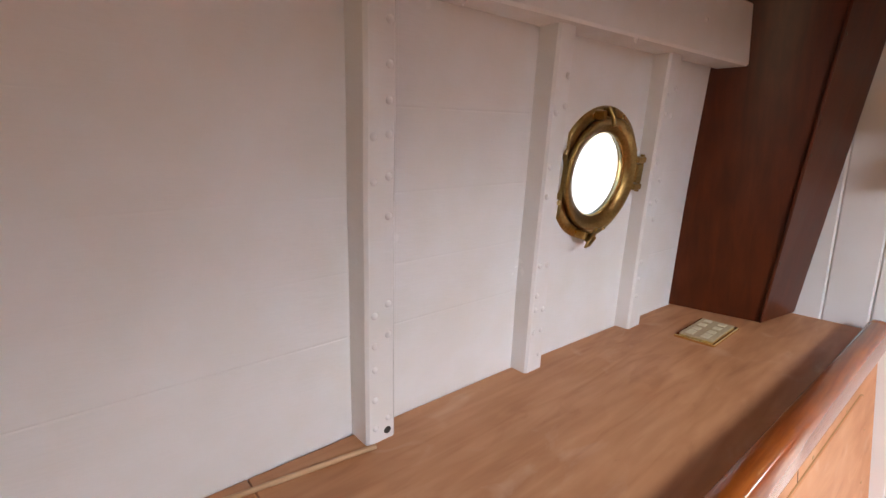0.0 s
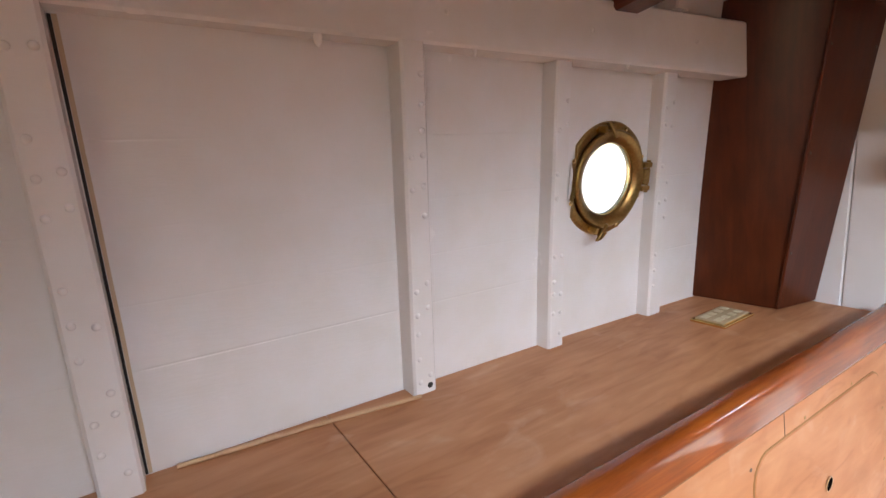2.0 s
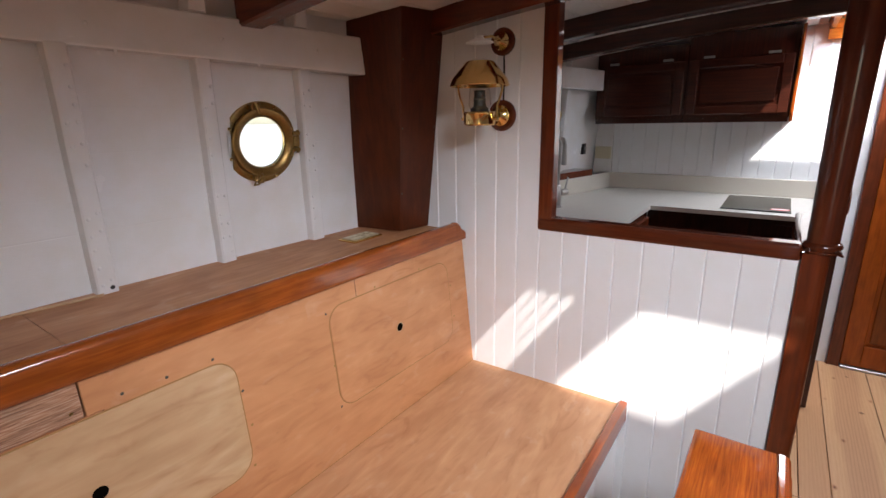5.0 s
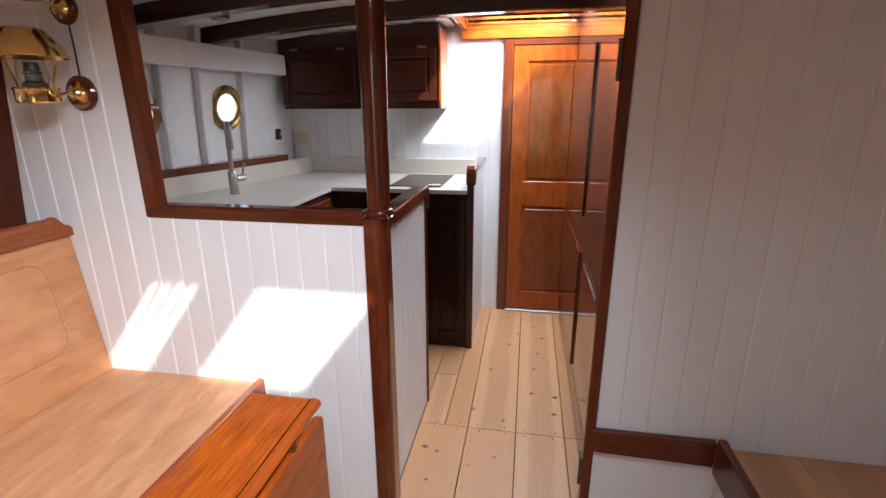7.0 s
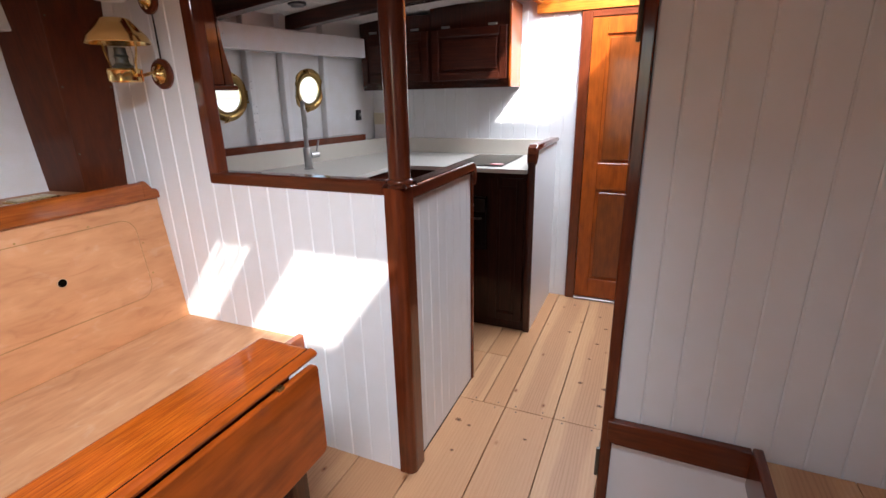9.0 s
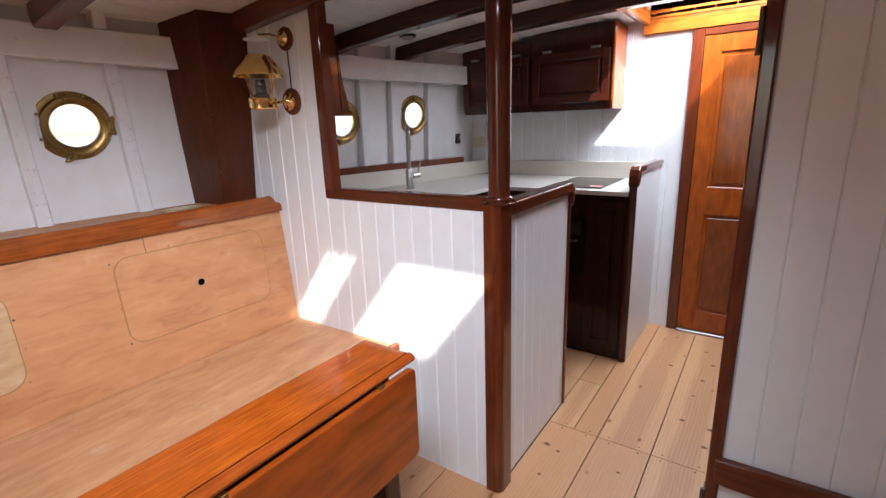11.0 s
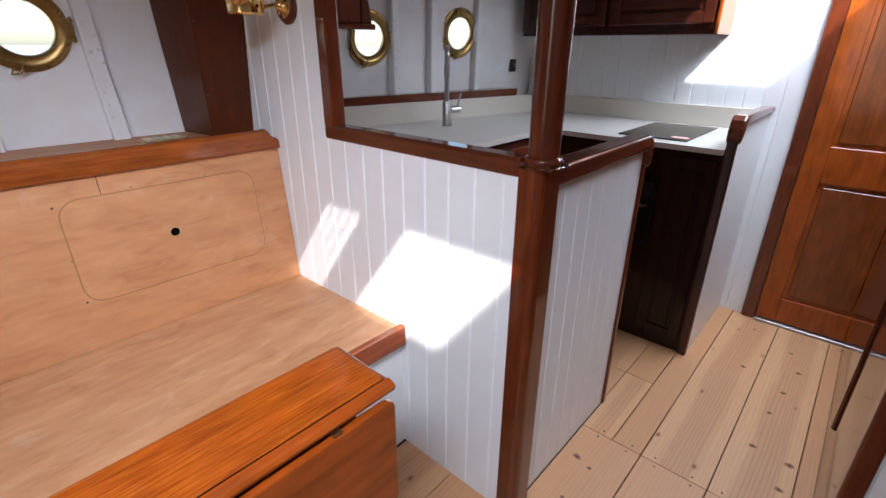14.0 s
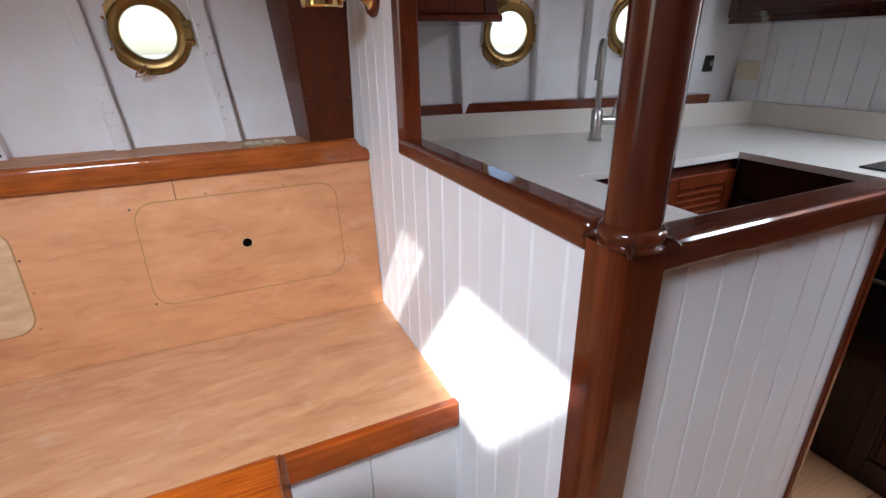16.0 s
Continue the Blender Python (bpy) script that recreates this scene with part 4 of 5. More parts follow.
def table():
    t = thing("drop_leaf_table", (0.62, -0.59, 0), "glossy orange-brown varnished drop-leaf saloon table with leaves down", "table")
    xa, xb = 0.06, 1.123
    ya, yb = -0.672, -0.512
    n = [(-0.656, 0.7090), (-0.658, 0.7240), (-0.654, 0.7285), (-0.516, 0.7285), (-0.510, 0.7260), (-0.508, 0.7200), (-0.512, 0.7140), (-0.520, 0.7020), (-0.650, 0.7020)]
    part("top", prism(bmesh.new(), n, "x", xa, xb, 0.005, 3), TABLEW, t)
    n = [(-0.6588, 0.7020), (-0.672, 0.7030), (-0.679, 0.7080), (-0.681, 0.7150), (-0.677, 0.7210), (-0.670, 0.7245), (-0.6605, 0.7255), (-0.6588, 0.7230)]
    part("edge_moulding", prism(bmesh.new(), n, "x", xa, xb + 0.0095, 0.004, 2), LEAFW, t, "rounded moulding along the long edge")
    part("end_moulding", prism(bmesh.new(), [(xb + 0.0005, 0.703), (xb + 0.006, 0.7035), (xb + 0.010, 0.708), (xb + 0.0105, 0.715), (xb + 0.008, 0.7215), (xb + 0.003, 0.7255), (xb + 0.0005, 0.724)], "y", -0.6585, -0.510, 0.003, 2), LEAFW, t, "rounded moulding along the short edge")
    part("edge_line", cube(xa + 0.002, xb - 0.002, -0.6586, -0.6578, 0.7040, 0.7262), DARK["x"], t)
    part("end_moulding", prism(bmesh.new(), [(xb + 0.0005, 0.703), (xb + 0.006, 0.7035), (xb + 0.010, 0.708), (xb + 0.0105, 0.715), (xb + 0.008, 0.7215), (xb + 0.003, 0.7255), (xb + 0.0005, 0.724)], "y", -0.6585, -0.510, 0.003, 2), LEAFW, t, "rounded moulding along the short edge")
    part("under_rail", cube(xa + 0.06, xb - 0.06, ya + 0.022, yb - 0.022, 0.60, 0.701, bevel=0.003), MAHO["x"], t)
    for y0, y1 in ((-0.686, -0.668), (-0.522, -0.504)):
        leaf = part("leaf", prism(bmesh.new(), rounded(xa, xb + 0.002, 0.434, 0.6945, 0.020), "y", y0, y1, 0.005, 3), LEAFW, t, "hanging leaf with rounded corners")
        for x in (0.20, 0.60, 1.0):
            part("hinge", cube(x - 0.009, x + 0.009, y0 + 0.002, y1 - 0.004, 0.6900, 0.7015, bevel=0.001), OLDBRASS, leaf)
    for x in (0.14, 1.06):
        part("leg", cube(x - 0.028, x + 0.028, -0.640, -0.545, 0.05, 0.60, bevel=0.006, seg=2), DARK["z"], t)
        part("foot", cube(x - 0.035, x + 0.035, -0.7120, -0.48, 0.0, 0.05, bevel=0.010, seg=2), DARK["y"], t)
    part("stretcher", cube(0.168, 1.032, -0.606, -0.578, 0.14, 0.20, bevel=0.004), DARK["x"], t)
    return t


table()


def socket_plate():
    t = thing("switch_plate", (1.250, 0.602, 0.985), "gilt-edged ivory switch and socket plate lying on the shelf", "switch plate")
    m = Matrix.Translation((1.250, 0.602, 0.985)) @ Matrix.Rotation(radians(1), 4, "Z")

    def b(name, x0, x1, y0, y1, z0, z1, mat, parent, bev=0.0015):
        bm = cube(x0, x1, y0, y1, z0, z1, bevel=bev)
        bmesh.ops.transform(bm, matrix=m, verts=bm.verts[:])
        return part(name, bm, mat, parent)
    b("back_plate", -0.070, 0.070, -0.040, 0.040, 0.0, 0.006, BRASS, t)
    p = b("face_plate", -0.062, 0.062, -0.033, 0.033, 0.006, 0.010, GOLDPLATE, t)
    for i, x in enumerate((-0.044, -0.016, 0.014, 0.043)):
        for y in (-0.015, 0.015):
            w = 0.008 if i else 0.013
            b("rocker" if i else "socket", x - w, x + w, y - 0.008, y + 0.008, 0.010, 0.0125, IVORY, p, 0.002)
    return t


socket_plate()


# ---- portholes ----
def porthole():
    t = thing("porthole", (0, 0, 0), "round aged-brass porthole with a hinged glazed frame", "porthole", "portholes")
    ring = lathe(bmesh.new(), [(0.094, -0.004), (0.121, -0.004), (0.121, 0.003), (0.119, 0.006), (0.115, 0.0075), (0.104, 0.0075), (0.100, 0.004), (0.094, 0.004)], Matrix(), 96, True)
    for v in ring.verts:
        edge = max(-v.co.x - 0.096, (-v.co.x - 0.55 * abs(v.co.y)) - 0.096)
        if edge > 0:
            v.co.x += edge
    part("flange", ring, OLDBRASS, t)
    part("liner", lathe(bmesh.new(), [(0.094, 0.0), (0.100, -0.018), (0.120, -0.026), (0.128, -0.026), (0.110, -0.016), (0.098, 0.0)], Matrix(), 48, True), WHITE, t, "white-painted reveal")
    fr = part("hinged_frame", lathe(bmesh.new(), [(0.0775, -0.010), (0.0775, 0.004), (0.080, 0.008), (0.097, 0.0165), (0.1015, 0.0165), (0.104, 0.014), (0.104, 0.009), (0.100, 0.006), (0.094, -0.010)], Matrix.Translation((0.004, 0, 0)), 64, True), OLDBRASS, t)
    part("inner_bead", lathe(bmesh.new(), [(0.0745, -0.004), (0.0745, 0.002), (0.076, 0.0045), (0.0772, 0.0045), (0.0772, -0.004)], Matrix.Translation((0.004, 0, 0)), 56, True), BRASS, fr)
    g = part("glass", lathe(bmesh.new(), [(0, -0.004), (0.0744, -0.004), (0.0744, 0.001), (0, 0.001)], Matrix.Translation((0.004, 0, 0)), 40), GLASS, t)
    g.visible_shadow = False
    for y in (-0.026, 0.026):
        part("hinge_lug", cube(0.100, 0.128, y - 0.006, y + 0.006, 0.004, 0.022, bevel=0.003, seg=2), OLDBRASS, t)
    part("hinge_pin", tube(bmesh.new(), [(0.122, -0.036, 0.015), (0.122, 0.036, 0.015)], 0.0045), OLDBRASS, t)
    part("hinge_knuckle", cube(0.104, 0.127, -0.018, 0.018, 0.006, 0.020, bevel=0.004, seg=2), OLDBRASS, t)
    for a in (105, 255):
        c, s = math.cos(radians(a)), math.sin(radians(a))
        m = Matrix.Translation((0.112 * c, 0.112 * s, 0.008)) @ Matrix.Rotation(radians(a), 4, "Z")

        def put(bm):
            bmesh.ops.transform(bm, matrix=m, verts=bm.verts[:])
            return bm
        d = part("dog", put(tube(bmesh.new(), [(-0.020, 0, 0.030), (-0.004, 0, 0.027), (0.010, 0, 0.018)], [0.0035, 0.0045, 0.0045])), OLDBRASS, t)
        for sgn in (-1, 1):
            part("lug", put(cube(-0.008, 0.008, sgn * 0.012 - 0.004, sgn * 0.012 + 0.004, 0.0, 0.022, bevel=0.002)), OLDBRASS, d)
        if a > 180:
            part("wing", put(tube(bmesh.new(), [(-0.010, -0.006, 0.032), (0.004, -0.020, 0.036), (0.018, -0.022, 0.034), (0.014, -0.008, 0.031), (-0.002, 0.004, 0.030)], 0.0026)), OLDBRASS, d)
    for k in range(8):
        a = radians(22.5 + 45 * k)
        part("bolt", lathe(bmesh.new(), [(0.005, 0), (0.0045, 0.002), (0, 0.0025)], Matrix.Translation((0.1125 * math.cos(a), 0.1125 * math.sin(a), 0.0075)), 8), BRASS, t)
    return t


first = porthole()


def port_pose(px, pz):
    y = hull(px, pz)
    dx = Vector((1, (hull(px + 0.05, pz) - hull(px - 0.05, pz)) / 0.1, 0)).normalized()
    dz = Vector((0, (hull(px, pz + 0.05) - hull(px, pz - 0.05)) / 0.1, 1)).normalized()
    n = dx.cross(dz).normalized()
    if n.y > 0:
        n = -n
    up = n.cross(dx).normalized()
    return Matrix(((dx.x, up.x, n.x, px), (dx.y, up.y, n.y, y), (dx.z, up.z, n.z, pz), (0, 0, 0, 1)))


first.matrix_basis = port_pose(*PORTS[1])
shut = copy_thing(first, port_pose(*PORTS[0]) @ Matrix.Rotation(radians(90), 4, "Z"))
cover = new("deadlight", mesh_of("deadlight", lathe(bmesh.new(), [(0, 0.030), (0.040, 0.0285), (0.070, 0.024), (0.088, 0.0185), (0.092, 0.0225), (0.1005, 0.0225), (0.103, 0.0175), (0.098, 0.0168), (0.08, 0.006), (0, 0.006)], Matrix.Translation((0.004, 0, 0)), 64), OLDBRASS))
cover.parent = shut
cover["label"] = "closed brass deadlight cover"
for spot in (PORTS[2], PORTS[3]):
    copy_thing(first, port_pose(*spot))


# ---- gimballed lamp ----
def oil_lamp():
    t = thing("wall_lamp", (1.526, 0.196, 1.397), "polished brass gimballed lamp with a conical shade on wooden rosettes", "lamp")
    cx, cy = 1.410, 0.206
    west = Matrix.Rotation(radians(-90), 4, "Y")
    for z, r in ((1.395, 0.050), (1.622, 0.042)):
        m = Matrix.Translation((BX, 0.194, z)) @ west
        ro = part("rosette", lathe(bmesh.new(), [(0, 0), (r, 0), (r, 0.008), (r - 0.006, 0.014), (0, 0.014)], m, 36), MAHO["y"], t, "round mahogany backing")
        part("boss", lathe(bmesh.new(), [(0, 0.013), (r * 0.68, 0.013), (r * 0.66, 0.018), (r * 0.4, 0.024), (r * 0.22, 0.036), (0, 0.038)], m, 32), BRASS, ro, "polished brass boss")
    part("arm", tube(bmesh.new(), [(BX - 0.03, 0.194, 1.397), (1.49, 0.196, 1.395), (cx + 0.045, cy, 1.385)], 0.006), BRASS, t)
    up = Matrix.Translation((cx, cy, 0))
    part("font", lathe(bmesh.new(), [(0, 1.366), (0.046, 1.366), (0.050, 1.370), (0.050, 1.398), (0.053, 1.402), (0.050, 1.407), (0.035, 1.409), (0, 1.409)], up, 36), BRASS, t)
    part("burner", lathe(bmesh.new(), [(0, 1.408), (0.028, 1.408), (0.030, 1.416), (0.020, 1.424), (0.018, 1.440), (0.022, 1.444), (0.017, 1.450), (0.017, 1.470), (0, 1.470)], up, 24), BURNER, t)
    ch = part("chimney", lathe(bmesh.new(), [(0.030, 1.412), (0.036, 1.43), (0.034, 1.46), (0.026, 1.50), (0.023, 1.56), (0.0215, 1.56), (0.0245, 1.50), (0.0325, 1.46), (0.0345, 1.43), (0.0285, 1.412)], up, 28, True), CHIMNEY, t)
    ch.visible_shadow = False
    sh = part("shade", lathe(bmesh.new(), [(0.038, 1.551), (0.040, 1.554), (0.044, 1.552), (0.077, 1.513), (0.083, 1.506), (0.086, 1.500), (0.092, 1.484), (0.0905, 1.4825), (0.084, 1.499), (0.075, 1.511), (0.042, 1.548)], up, 48, True), BRASS, t)
    for s in (-1, 1):
        ear = part("harp", tube(bmesh.new(), [(cx, cy + s * 0.052, 1.388), (cx, cy + s * 0.060, 1.392), (cx, cy + s * 0.061, 1.425), (cx, cy + s * 0.072, 1.448), (cx, cy + s * 0.078, 1.470), (cx, cy + s * 0.080, 1.490)], 0.0035, 8), BRASS, t)
        part("stud", tube(bmesh.new(), [(cx, cy + s * 0.048, 1.386), (cx, cy + s * 0.066, 1.386)], 0.0055, 10), BRASS, ear)
    part("bell_arm", tube(bmesh.new(), [(BX - 0.034, 0.194, 1.624), (1.47, 0.200, 1.631), (cx, cy, 1.622)], 0.004, 8), BRASS, t)
    part("smoke_bell", lathe(bmesh.new(), [(0, 1.626), (0.010, 1.626), (0.014, 1.618), (0.040, 1.609), (0.042, 1.606), (0.038, 1.606), (0, 1.614)], up, 32), WHITEPLASTIC, t, "white smoke bell")
    part("cable", tube(bmesh.new(), [(BX - 0.003, 0.190, 1.44), (BX - 0.004, 0.188, 1.52), (BX - 0.003, 0.190, 1.595)], 0.0028, 6), BLACK, t, "thin black cable")
    return t


oil_lamp()


# ---- galley ----
def worktop():
    t = thing("worktop", (2.4, 0.2, CZ), "pale speckled stone worktop in a U round the galley", "worktop")
    n = 14
    xs = [BX + 0.042 + (END - 0.014 - BX - 0.042) * k / n for k in range(n + 1)]
    edge = [(x, float(np.interp(x, HULL_X, SIDE_Y))) for x in xs]
    sink = [(BX + 0.042, -0.0545), (END - 0.014, -0.0545)] + edge[::-1]
    part("sink_run", prism(bmesh.new(), sink, "z", CZ - 0.022, CZ, 0.0006, 1), STONE, t)
    part("near_run", cube(BX + 0.042, 2.03, -0.666, -0.055, CZ - 0.022, CZ, bevel=0.0006), STONE, t)
    part("cooker_run", cube(2.71, END - 0.014, -0.805, -0.055, CZ - 0.022, CZ, bevel=0.0006), STONE, t)
    u = thing("upstand", (2.4, 0.5, CZ), "cream stone upstand along hull and end wall", "upstand")
    run = edge
    part("hull_strip", prism(bmesh.new(), [(x, y - 0.022) for x, y in run] + run[::-1], "z", CZ + 0.0005, CZ + 0.098), SPLASH, u)
    part("end_strip", cube(END - 0.032, END - 0.0125, -0.79, edge[-1][1] + 0.01, CZ + 0.0005, CZ + 0.096, bevel=0.002), SPLASH, u)
    v = thing("galley_trim", (2.4, 0.5, CZ + 0.098), "varnished mahogany strip above the galley upstand", "trim")
    run = [p for p in edge if 1.70 < p[0] < 3.2]
    part("strip", prism(bmesh.new(), [(x, y - 0.026) for x, y in run] + [(x, hull(x, 1.05) + 0.004) for x, y in run[::-1]], "z", CZ + 0.0985, CZ + 0.137, 0.002, 1), MAHO["x"], v)
    return t


worktop()


def raised_door(parent, axis, face, a, b, z0, z1, material, out=-1, louvre=False):
    """A framed cabinet door with a fielded panel, on a face of the carcass."""
    def slab(bm, u0, u1, w0, w1, d0, d1, bev):
        lo, hi = sorted((face + out * d0, face + out * d1))
        if axis == "x":
            return box(bm, lo, hi, u0, u1, w0, w1, bevel=bev)
        return box(bm, u0, u1, lo, hi, w0, w1, bevel=bev)
    r = 0.045
    d = part("door", slab(bmesh.new(), a, b, z0, z1, 0.0, 0.010, 0.002), material, parent)
    for u0, u1, w0, w1 in ((a, a + r, z0, z1), (b - r, b, z0, z1), (a + r, b - r, z0, z0 + r), (a + r, b - r, z1 - r, z1)):
        part("rail", slab(bmesh.new(), u0, u1, w0, w1, 0.0102, 0.020, 0.003), material, d)
    if louvre:
        k = z0 + r + 0.01
        while k < z1 - r - 0.015:
            part("slat", slab(bmesh.new(), a + r + 0.004, b - r - 0.004, k, k + 0.014, 0.0102, 0.017, 0.004), material, d)
            k += 0.024
    else:
        part("field", slab(bmesh.new(), a + r + 0.014, b - r - 0.014, z0 + r + 0.014, z1 - r - 0.014, 0.0102, 0.018, 0.006), material, d)
    return d


def lower_units():
    t = thing("sink_cabinet", (2.37, 0.2, 0), "varnished mahogany sink cabinet with louvred door", "cabinet")
    part("body", cube(1.60, 2.74, -0.035, 0.30, 0.0, CZ - 0.023), DARK["z"], t)
    raised_door(t, "y", -0.0352, 2.06, 2.38, 0.12, CZ - 0.06, MAHO["z"], -1, True)
    raised_door(t, "y", -0.0352, 2.40, 2.72, 0.12, CZ - 0.06, MAHO["z"], -1, True)
    n = thing("near_cabinet", (1.8, -0.3, 0), "dark mahogany cabinet behind the bulkhead", "cabinet")
    part("body", cube(BX + 0.042, 2.01, -0.664, -0.037, 0.0, CZ - 0.023), DARK["z"], n)
    raised_door(n, "x", 2.0102, -0.60, -0.10, 0.12, CZ - 0.06, DARK["z"], 1)
    f = thing("cooker_cabinet", (3.0, -0.4, 0), "mahogany cooker cabinet, coloured darker for the galley shade, with a black oven", "cabinet")
    # Body and narrow door carry the galley shade in their wood colour.
    part("body", cube(2.745, END - 0.014, -0.804, -0.0365, 0.0, CZ - 0.023), SHADEDW["z"], f)
    raised_door(f, "x", 2.7448, -0.795, -0.60, 0.06, CZ - 0.05, SHADEDW["z"], -1)
    ov = part("oven", cube(2.728, 2.7446, -0.585, -0.08, 0.47, 0.775, bevel=0.003), HOBGLASS, f, "black oven front")
    part("control_strip", cube(2.722, 2.7278, -0.575, -0.09, 0.690, 0.762, bevel=0.002), BLACK, ov)
    for y in (-0.50, -0.33, -0.16):
        part("knob", lathe(bmesh.new(), [(0, 0), (0.016, 0), (0.014, 0.018), (0, 0.02)], Matrix.Translation((2.7218, y, 0.726)) @ Matrix.Rotation(radians(-90), 4, "Y"), 20), STEEL, ov)
    part("handle", tube(bmesh.new(), [(2.7275, -0.555, 0.655), (2.706, -0.545, 0.655), (2.706, -0.12, 0.655), (2.7275, -0.11, 0.655)], 0.006), BURNER, ov)
    part("window", cube(2.7265, 2.7279, -0.54, -0.125, 0.500, 0.630, bevel=0.0005), HOBGLASS, ov)


lower_units()


def cooker_wall():
    y0, y1 = -0.838, -0.808
    w = structure("wall_cooker", cube(2.752, END - 0.0125, y0, y1, 0.0, 1.02), WHITE_TG, "white-painted screen wall beside the cooker cabinet")
    t = thing("screen_rail", (2.75, -0.82, 1.0), "varnished mahogany rail and end trim on the screen wall", "rail")
    out = [(2.775, 1.0205), (2.768, 0.99), (2.752, 0.965), (2.734, 0.955), (2.728, 0.975), (2.730, 1.010), (2.742, 1.040), (2.765, 1.056), (2.80, 1.058), (3.30, 1.046), (3.338, 1.043), (3.338, 1.0205)]
    part("rail", prism(bmesh.new(), out, "y", -0.852, -0.800, 0.008, 3), MAHO["x"], t)
    part("end_trim", cube(2.728, 2.7515, -0.842, -0.806, 0.0, 0.97, bevel=0.005, seg=2), DARK["z"], t)


cooker_wall()


def hob():
    t = thing("hob", (2.91, -0.515, CZ), "black ceramic glass hob let into the worktop", "hob")
    part("glass_plate", cube(2.78, 3.245, -0.655, -0.365, CZ + 0.0005, CZ + 0.006, bevel=0.002), HOBGLASS, t)
    m = Matrix.Translation((2.84, -0.61, CZ + 0.0062)) @ Matrix.Diagonal((1.0, 1.5, 1, 1))
    s = part("sticker", lathe(bmesh.new(), [(0, 0), (0.026, 0), (0.026, 0.0006), (0, 0.0006)], m, 28), RED, t, "round red and white sticker")
    part("sticker_centre", cube(2.83, 2.85, -0.642, -0.578, CZ + 0.0069, CZ + 0.0074), WHITEPLASTIC, s)
    return t


hob()


def tap():
    x, y = 2.44, 0.352
    t = thing("mixer_tap", (x, y, CZ), "brushed steel swan-neck mixer tap on the worktop", "tap")
    m = Matrix.Translation((x, y, 0))
    part("base", lathe(bmesh.new(), [(0, CZ), (0.027, CZ), (0.027, CZ + 0.006), (0.021, CZ + 0.01), (0.021, CZ + 0.11), (0.018, CZ + 0.115), (0, CZ + 0.115)], m, 28), STEEL, t)
    top = CZ + 0.31
    path = [(x, y, CZ + 0.10), (x, y, top)]
    d = Vector((-0.75, -0.66, 0)).normalized()
    for k in range(1, 13):
        a = math.pi * k / 12
        path.append((x + d.x * 0.040 * (1 - math.cos(a)), y + d.y * 0.040 * (1 - math.cos(a)), top + 0.040 * math.sin(a)))
    path.append((x + d.x * 0.08, y + d.y * 0.08, top - 0.03))
    part("spout", tube(bmesh.new(), path, 0.0115, 16), STEEL, t)
    part("spray_head", tube(bmesh.new(), [(x + d.x * 0.08, y + d.y * 0.08, top - 0.028), (x + d.x * 0.08, y + d.y * 0.08, top - 0.085)], 0.0135, 16), STEEL, t)
    h = part("valve", tube(bmesh.new(), [(x + 0.012, y - 0.01, CZ + 0.075), (x + 0.062, y - 0.025, CZ + 0.075)], 0.017, 16), STEEL, t)
    part("lever", tube(bmesh.new(), [(x + 0.052, y - 0.022, CZ + 0.085), (x + 0.068, y - 0.03, CZ + 0.150)], 0.005, 10), STEEL, h)
    return t


tap()


def wall_cabinets():
    x, z0, z1 = 3.11, 1.365, 1.70
    for a, b in ((-0.585, -0.095), (-0.093, 0.400)):
        t = thing("wall_cabinet", (3.2, (a + b) / 2, z0), "dark varnished mahogany wall cabinet with a fielded door", "cabinet", "galley wall cabinets")
        part("body", cube(x + 0.02, END - 0.0125, a, b, z0, deck((a + b) / 2) - 0.004), DARK["z"], t)
        raised_door(t, "x", x + 0.0198, a + 0.012, b - 0.012, z0 + 0.02, z1 - 0.03, DARK["y"])
        part("valance", cube(x + 0.03, END - 0.013, a + 0.004, b, z0 - 0.022, z0 - 0.0005), DARK["y"], t)
        for y in (a + 0.10, b - 0.10):
            part("latch_plate", cube(x + 0.008, x + 0.0195, y - 0.026, y + 0.026, z1 - 0.024, z1 - 0.012, bevel=0.001), STEEL, t)
    part("end_panel", cube(x, END - 0.0125, -0.600, -0.5855, z0 - 0.022, 1.80, bevel=0.003), DOORW, t)


wall_cabinets()


def small_cabinet():
    t = thing("plate_rack", (1.78, 0.46, 1.354), "varnished mahogany cupboard hung on the galley hull side", "cupboard")
    part("body", cube(BX + 0.042, 1.94, 0.345, 0.60, 1.366, 1.762, bevel=0.004), MAHO["z"], t)
    part("bottom_board", cube(BX + 0.042, 2.00, 0.330, 0.61, 1.344, 1.3655, bevel=0.005), MAHO["y"], t)
    part("bracket", prism(bmesh.new(), [(1.9405, 1.366), (1.992, 1.366), (1.982, 1.43), (1.962, 1.51), (1.952, 1.62), (1.9405, 1.69)], "y", 0.345, 0.365, 0.003, 2), DARK["z"], t)
    return t


small_cabinet()


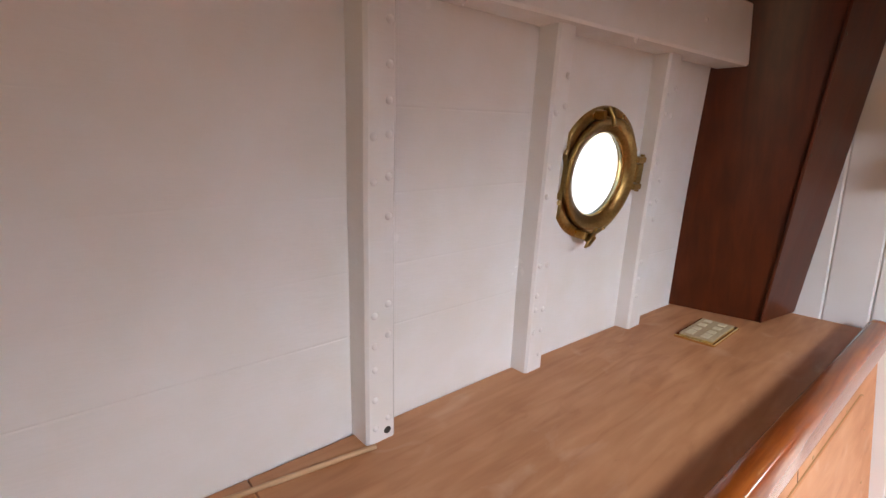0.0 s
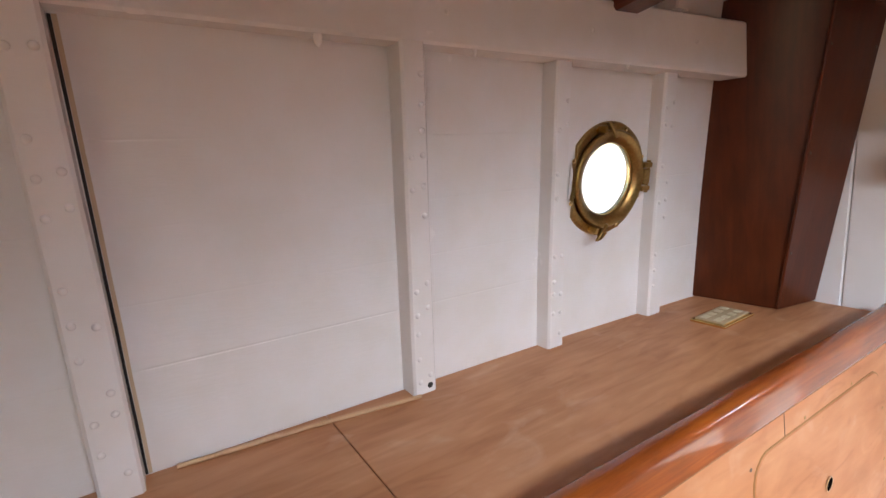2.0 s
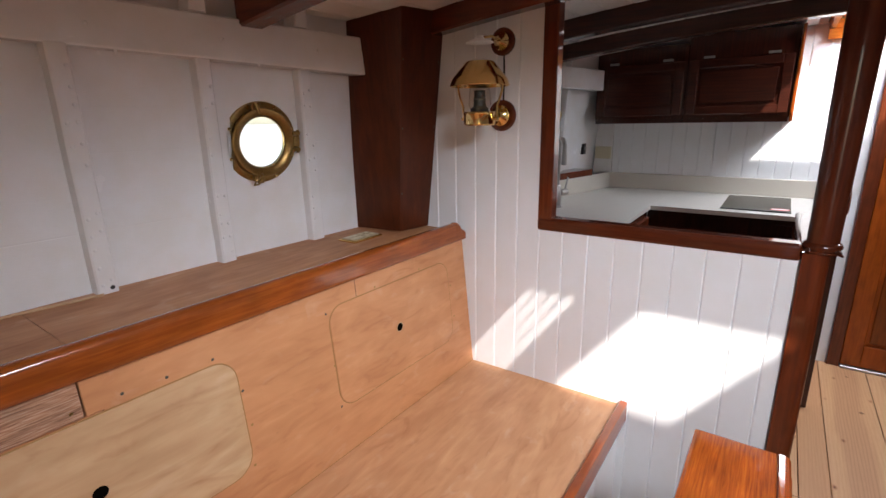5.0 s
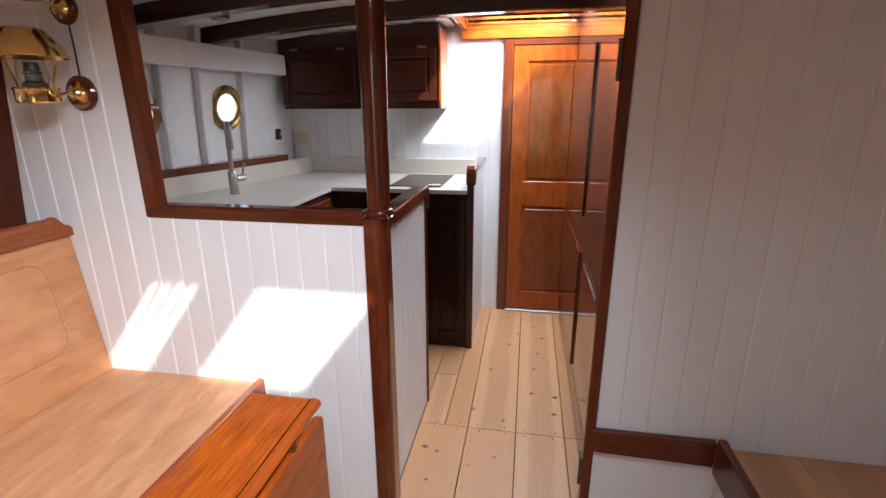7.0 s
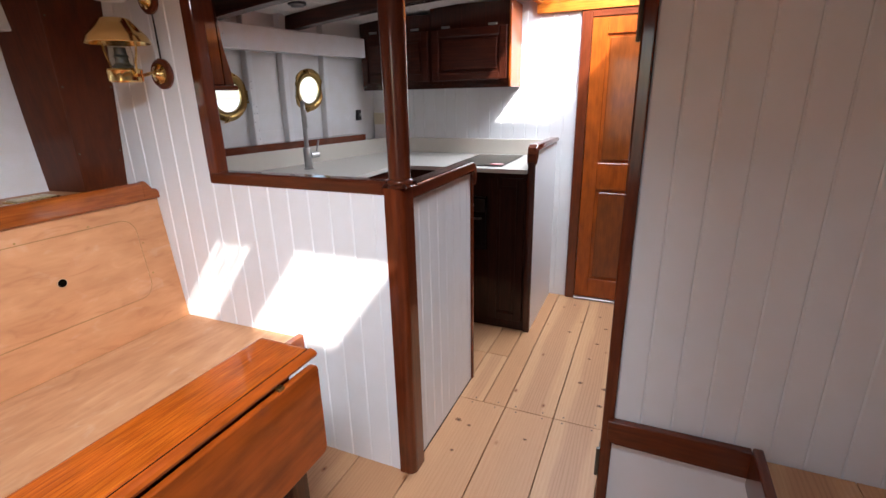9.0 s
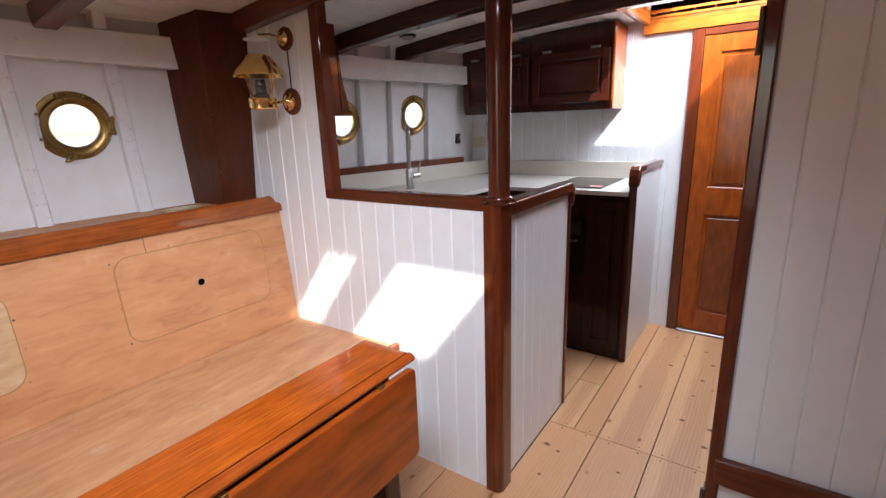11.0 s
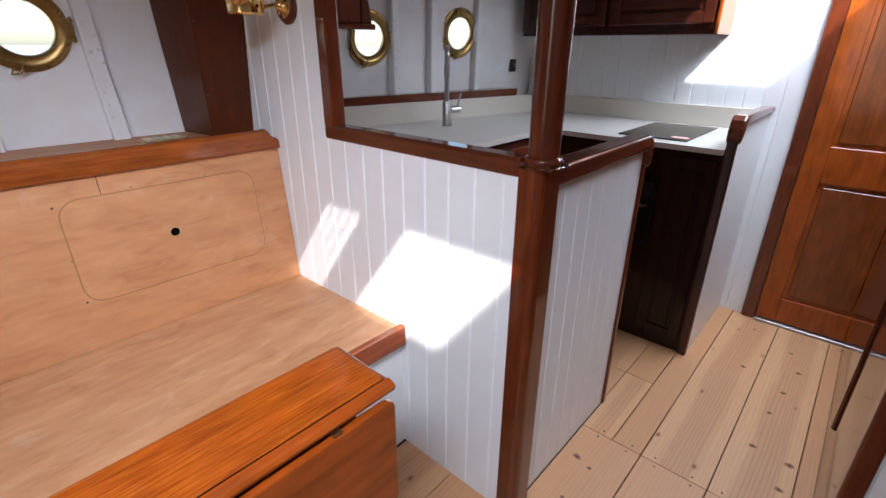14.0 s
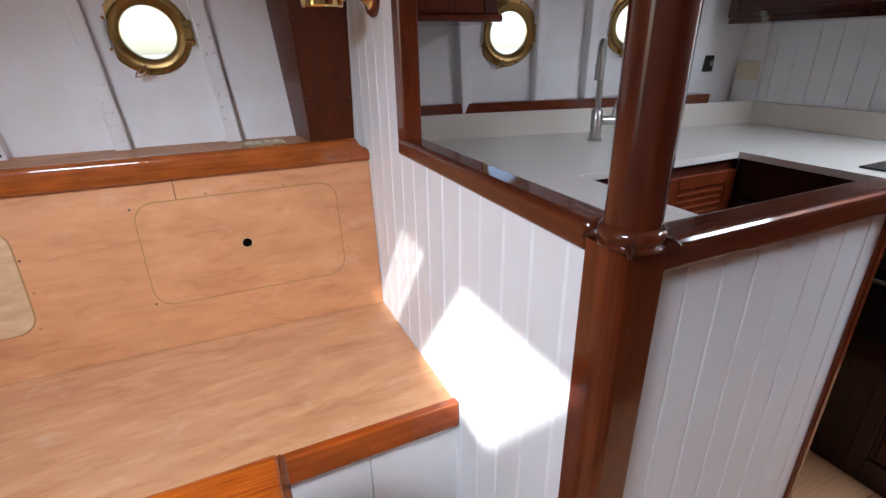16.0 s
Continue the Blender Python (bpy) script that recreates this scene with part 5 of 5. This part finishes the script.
def galley_switches():
    c = thing("corner_board", (END - 0.02, 0.40, CZ + 0.1), "white-painted board in the corner of the galley", "board")
    part("board", cube(END - 0.034, END - 0.0123, 0.335, 0.450, CZ + 0.0965, 1.36, bevel=0.002), WHITE, c)
    x = END - 0.0342
    s = thing("wall_socket", (x, 0.392, 1.12), "ivory double wall socket on the galley end wall", "socket")
    pl = part("plate", cube(x - 0.010, x, 0.340, 0.444, 1.118, 1.196, bevel=0.003, seg=2), IVORY, s)
    for y in (0.367, 0.417):
        part("outlet", cube(x - 0.0125, x - 0.0101, y - 0.015, y + 0.015, 1.140, 1.174, bevel=0.001), IVORY, pl)
    x, z = 3.16, 1.188
    y = hull(x, z)
    b = thing("hull_switch", (x, y, z), "small black switch on the galley hull side", "switch")
    part("base", cube(x - 0.022, x + 0.022, y - 0.014, y + 0.03, z - 0.034, z + 0.034, bevel=0.004, seg=2), BLACK, b)
    part("toggle", cube(x - 0.007, x + 0.007, y - 0.022, y - 0.0142, z - 0.008, z + 0.012, bevel=0.002), STEEL, b)


galley_switches()


def shelf_fitting():
    """A painted pipe stub behind the beam shelf, and the paint drips under it."""
    t = thing("pipe_stub", (0.55, 0.655, 1.652), "white-painted pipe stub behind the beam shelf", "pipe")
    part("stem", tube(bmesh.new(), [(0.545, 0.696, 1.640), (0.545, 0.696, 1.700)], 0.016, 16), WHITE, t)
    part("elbow", tube(bmesh.new(), [(0.490, 0.680, 1.708), (0.505, 0.684, 1.708), (0.585, 0.700, 1.708), (0.60, 0.703, 1.708)], [0.018, 0.024, 0.024, 0.018], 18), WHITE, t)
    for x, r in ((0.356, 0.007), (0.951, 0.005), (0.60, 0.004)):
        d = thing("paint_drip", (x, clamp_y(x) + 0.004, 1.553), "hardened white paint drip under the beam shelf", "paint drip", "paint drips")
        part("drip", lathe(bmesh.new(), [(0, -0.014), (r * 0.6, -0.010), (r, -0.002), (r * 0.9, 0.002), (0, 0.002)], Matrix.Translation((x, clamp_y(x) + 0.006, 1.553)), 12), WHITE, d)
    for x, y, z in ((1.45, 0.520, 1.16), (1.46, 0.500, 1.32)):
        n = thing("nail", (x, y, z), "small dark nail in the casing edge", "nail", "nails")
        part("shank", tube(bmesh.new(), [(1.530, y, z), (1.545, y, z)], 0.0012, 6), BLACK, n)


shelf_fitting()


def alarm():
    z = deck(0.30)
    t = thing("smoke_alarm", (2.42, 0.30, z), "small round dark-rimmed alarm on the deckhead", "alarm")
    m = Matrix.Translation((2.42, 0.30, z + 0.004)) @ Matrix.Rotation(radians(180), 4, "X")
    part("base", lathe(bmesh.new(), [(0, 0), (0.045, 0), (0.045, 0.012), (0, 0.012)], m, 32), BLACK, t)
    part("cap", lathe(bmesh.new(), [(0, 0.012), (0.034, 0.012), (0.030, 0.022), (0, 0.025)], m, 32), STEEL, t)


alarm()


# ---- end door ----
def end_door():
    f = thing("door_frame", (END, -1.18, 0), "varnished mahogany frame of the end door", "door frame")
    part("jamb", cube(END - 0.036, END - 0.0005, -1.004, -0.946, 0.0, 1.735, bevel=0.004), MAHO["z"], f)
    part("head", cube(END - 0.034, END - 0.0005, -1.372, -1.0045, 1.700, 1.735, bevel=0.003), MAHO["y"], f)
    part("threshold", cube(END - 0.05, END - 0.0005, -1.372, -1.0045, 0.0, 0.016, bevel=0.003), STEEL, f)
    t = thing("end_door", (END, -1.2, 0), "closed golden-brown varnished two-panel door", "door")
    x = END - 0.022
    part("leaf", cube(x + 0.006, END - 0.001, -1.372, -1.006, 0.0165, 1.698), DOORW, t)
    for y0, y1, z0, z1 in ((-1.090, -1.006, 0.018, 1.697), (-1.372, -1.3665, 0.018, 1.697)):
        part("stile", cube(x - 0.006, x + 0.0058, y0, y1, z0, z1, bevel=0.002), DOORW, t)
    for z0, z1 in ((0.018, 0.145), (0.735, 0.895), (1.610, 1.697)):
        part("cross_rail", cube(x - 0.0055, x + 0.0058, -1.366, -1.0905, z0, z1, bevel=0.002), DOORW, t)
    for z0, z1 in ((0.150, 0.730), (0.900, 1.605)):
        part("panel", cube(x - 0.002, x + 0.0058, -1.360, -1.108, z0 + 0.014, z1 - 0.014, bevel=0.006), DOORPANEL, t)
    return t


end_door()


# ---- other side of the saloon ----
def star_berth():
    b = thing("trim_board", (1.57, -1.5, 0.32), "varnished mahogany board along the foot of the bulkhead", "trim")
    part("board", prism(bmesh.new(), [(-1.345, 0.402), (-1.345, 0.345), (-1.352, 0.331), (-1.37, 0.326), (-1.70, 0.320), (-1.70, 0.404)], "x", RX - 0.024, RX - 0.001, 0.003, 2), MAHO["y"], b)
    t = thing("berth", (0.5, -2.3, 0), "built-in berth with bare pine boards and a mahogany edge", "berth")
    part("front_fiddle", cube(BACK + 0.02, RX - 0.0245, -1.722, -1.697, 0.300, 0.425, bevel=0.006, seg=2), MAHO["x"], t)
    part("front_panel", cube(BACK + 0.02, RX - 0.001, -1.740, -1.7225, 0.0, 0.36), WHITE_TG, t)
    for k in range(6):
        y1 = -1.7235 - k * 0.205
        part("plank", cube(BACK + 0.02, RX - 0.001, y1 - 0.203, y1, 0.355, 0.374, bevel=0.0015), PINE, t)


star_berth()


def loose_cable():
    t = thing("cable", (2.20, -0.69, 0.30), "loose black cable loop fixed to the half wall end", "cable")
    path = [(2.1985, -0.690, 0.352), (2.212, -0.690, 0.335), (2.220, -0.690, 0.305), (2.218, -0.690, 0.280), (2.208, -0.690, 0.262), (2.1985, -0.690, 0.254)]
    part("wire", tube(bmesh.new(), path, 0.0035, 8), BLACK, t)


loose_cable()


# ---- outside ----
QUAY = plain("pale_concrete", (0.60, 0.60, 0.60), 0.8, 0.15, 1.5)
structure("ground", cube(-2000, 2000, 1.35, 2500, -0.2, 0.25), QUAY, "pale sunlit concrete quay outside the hull", "ground")
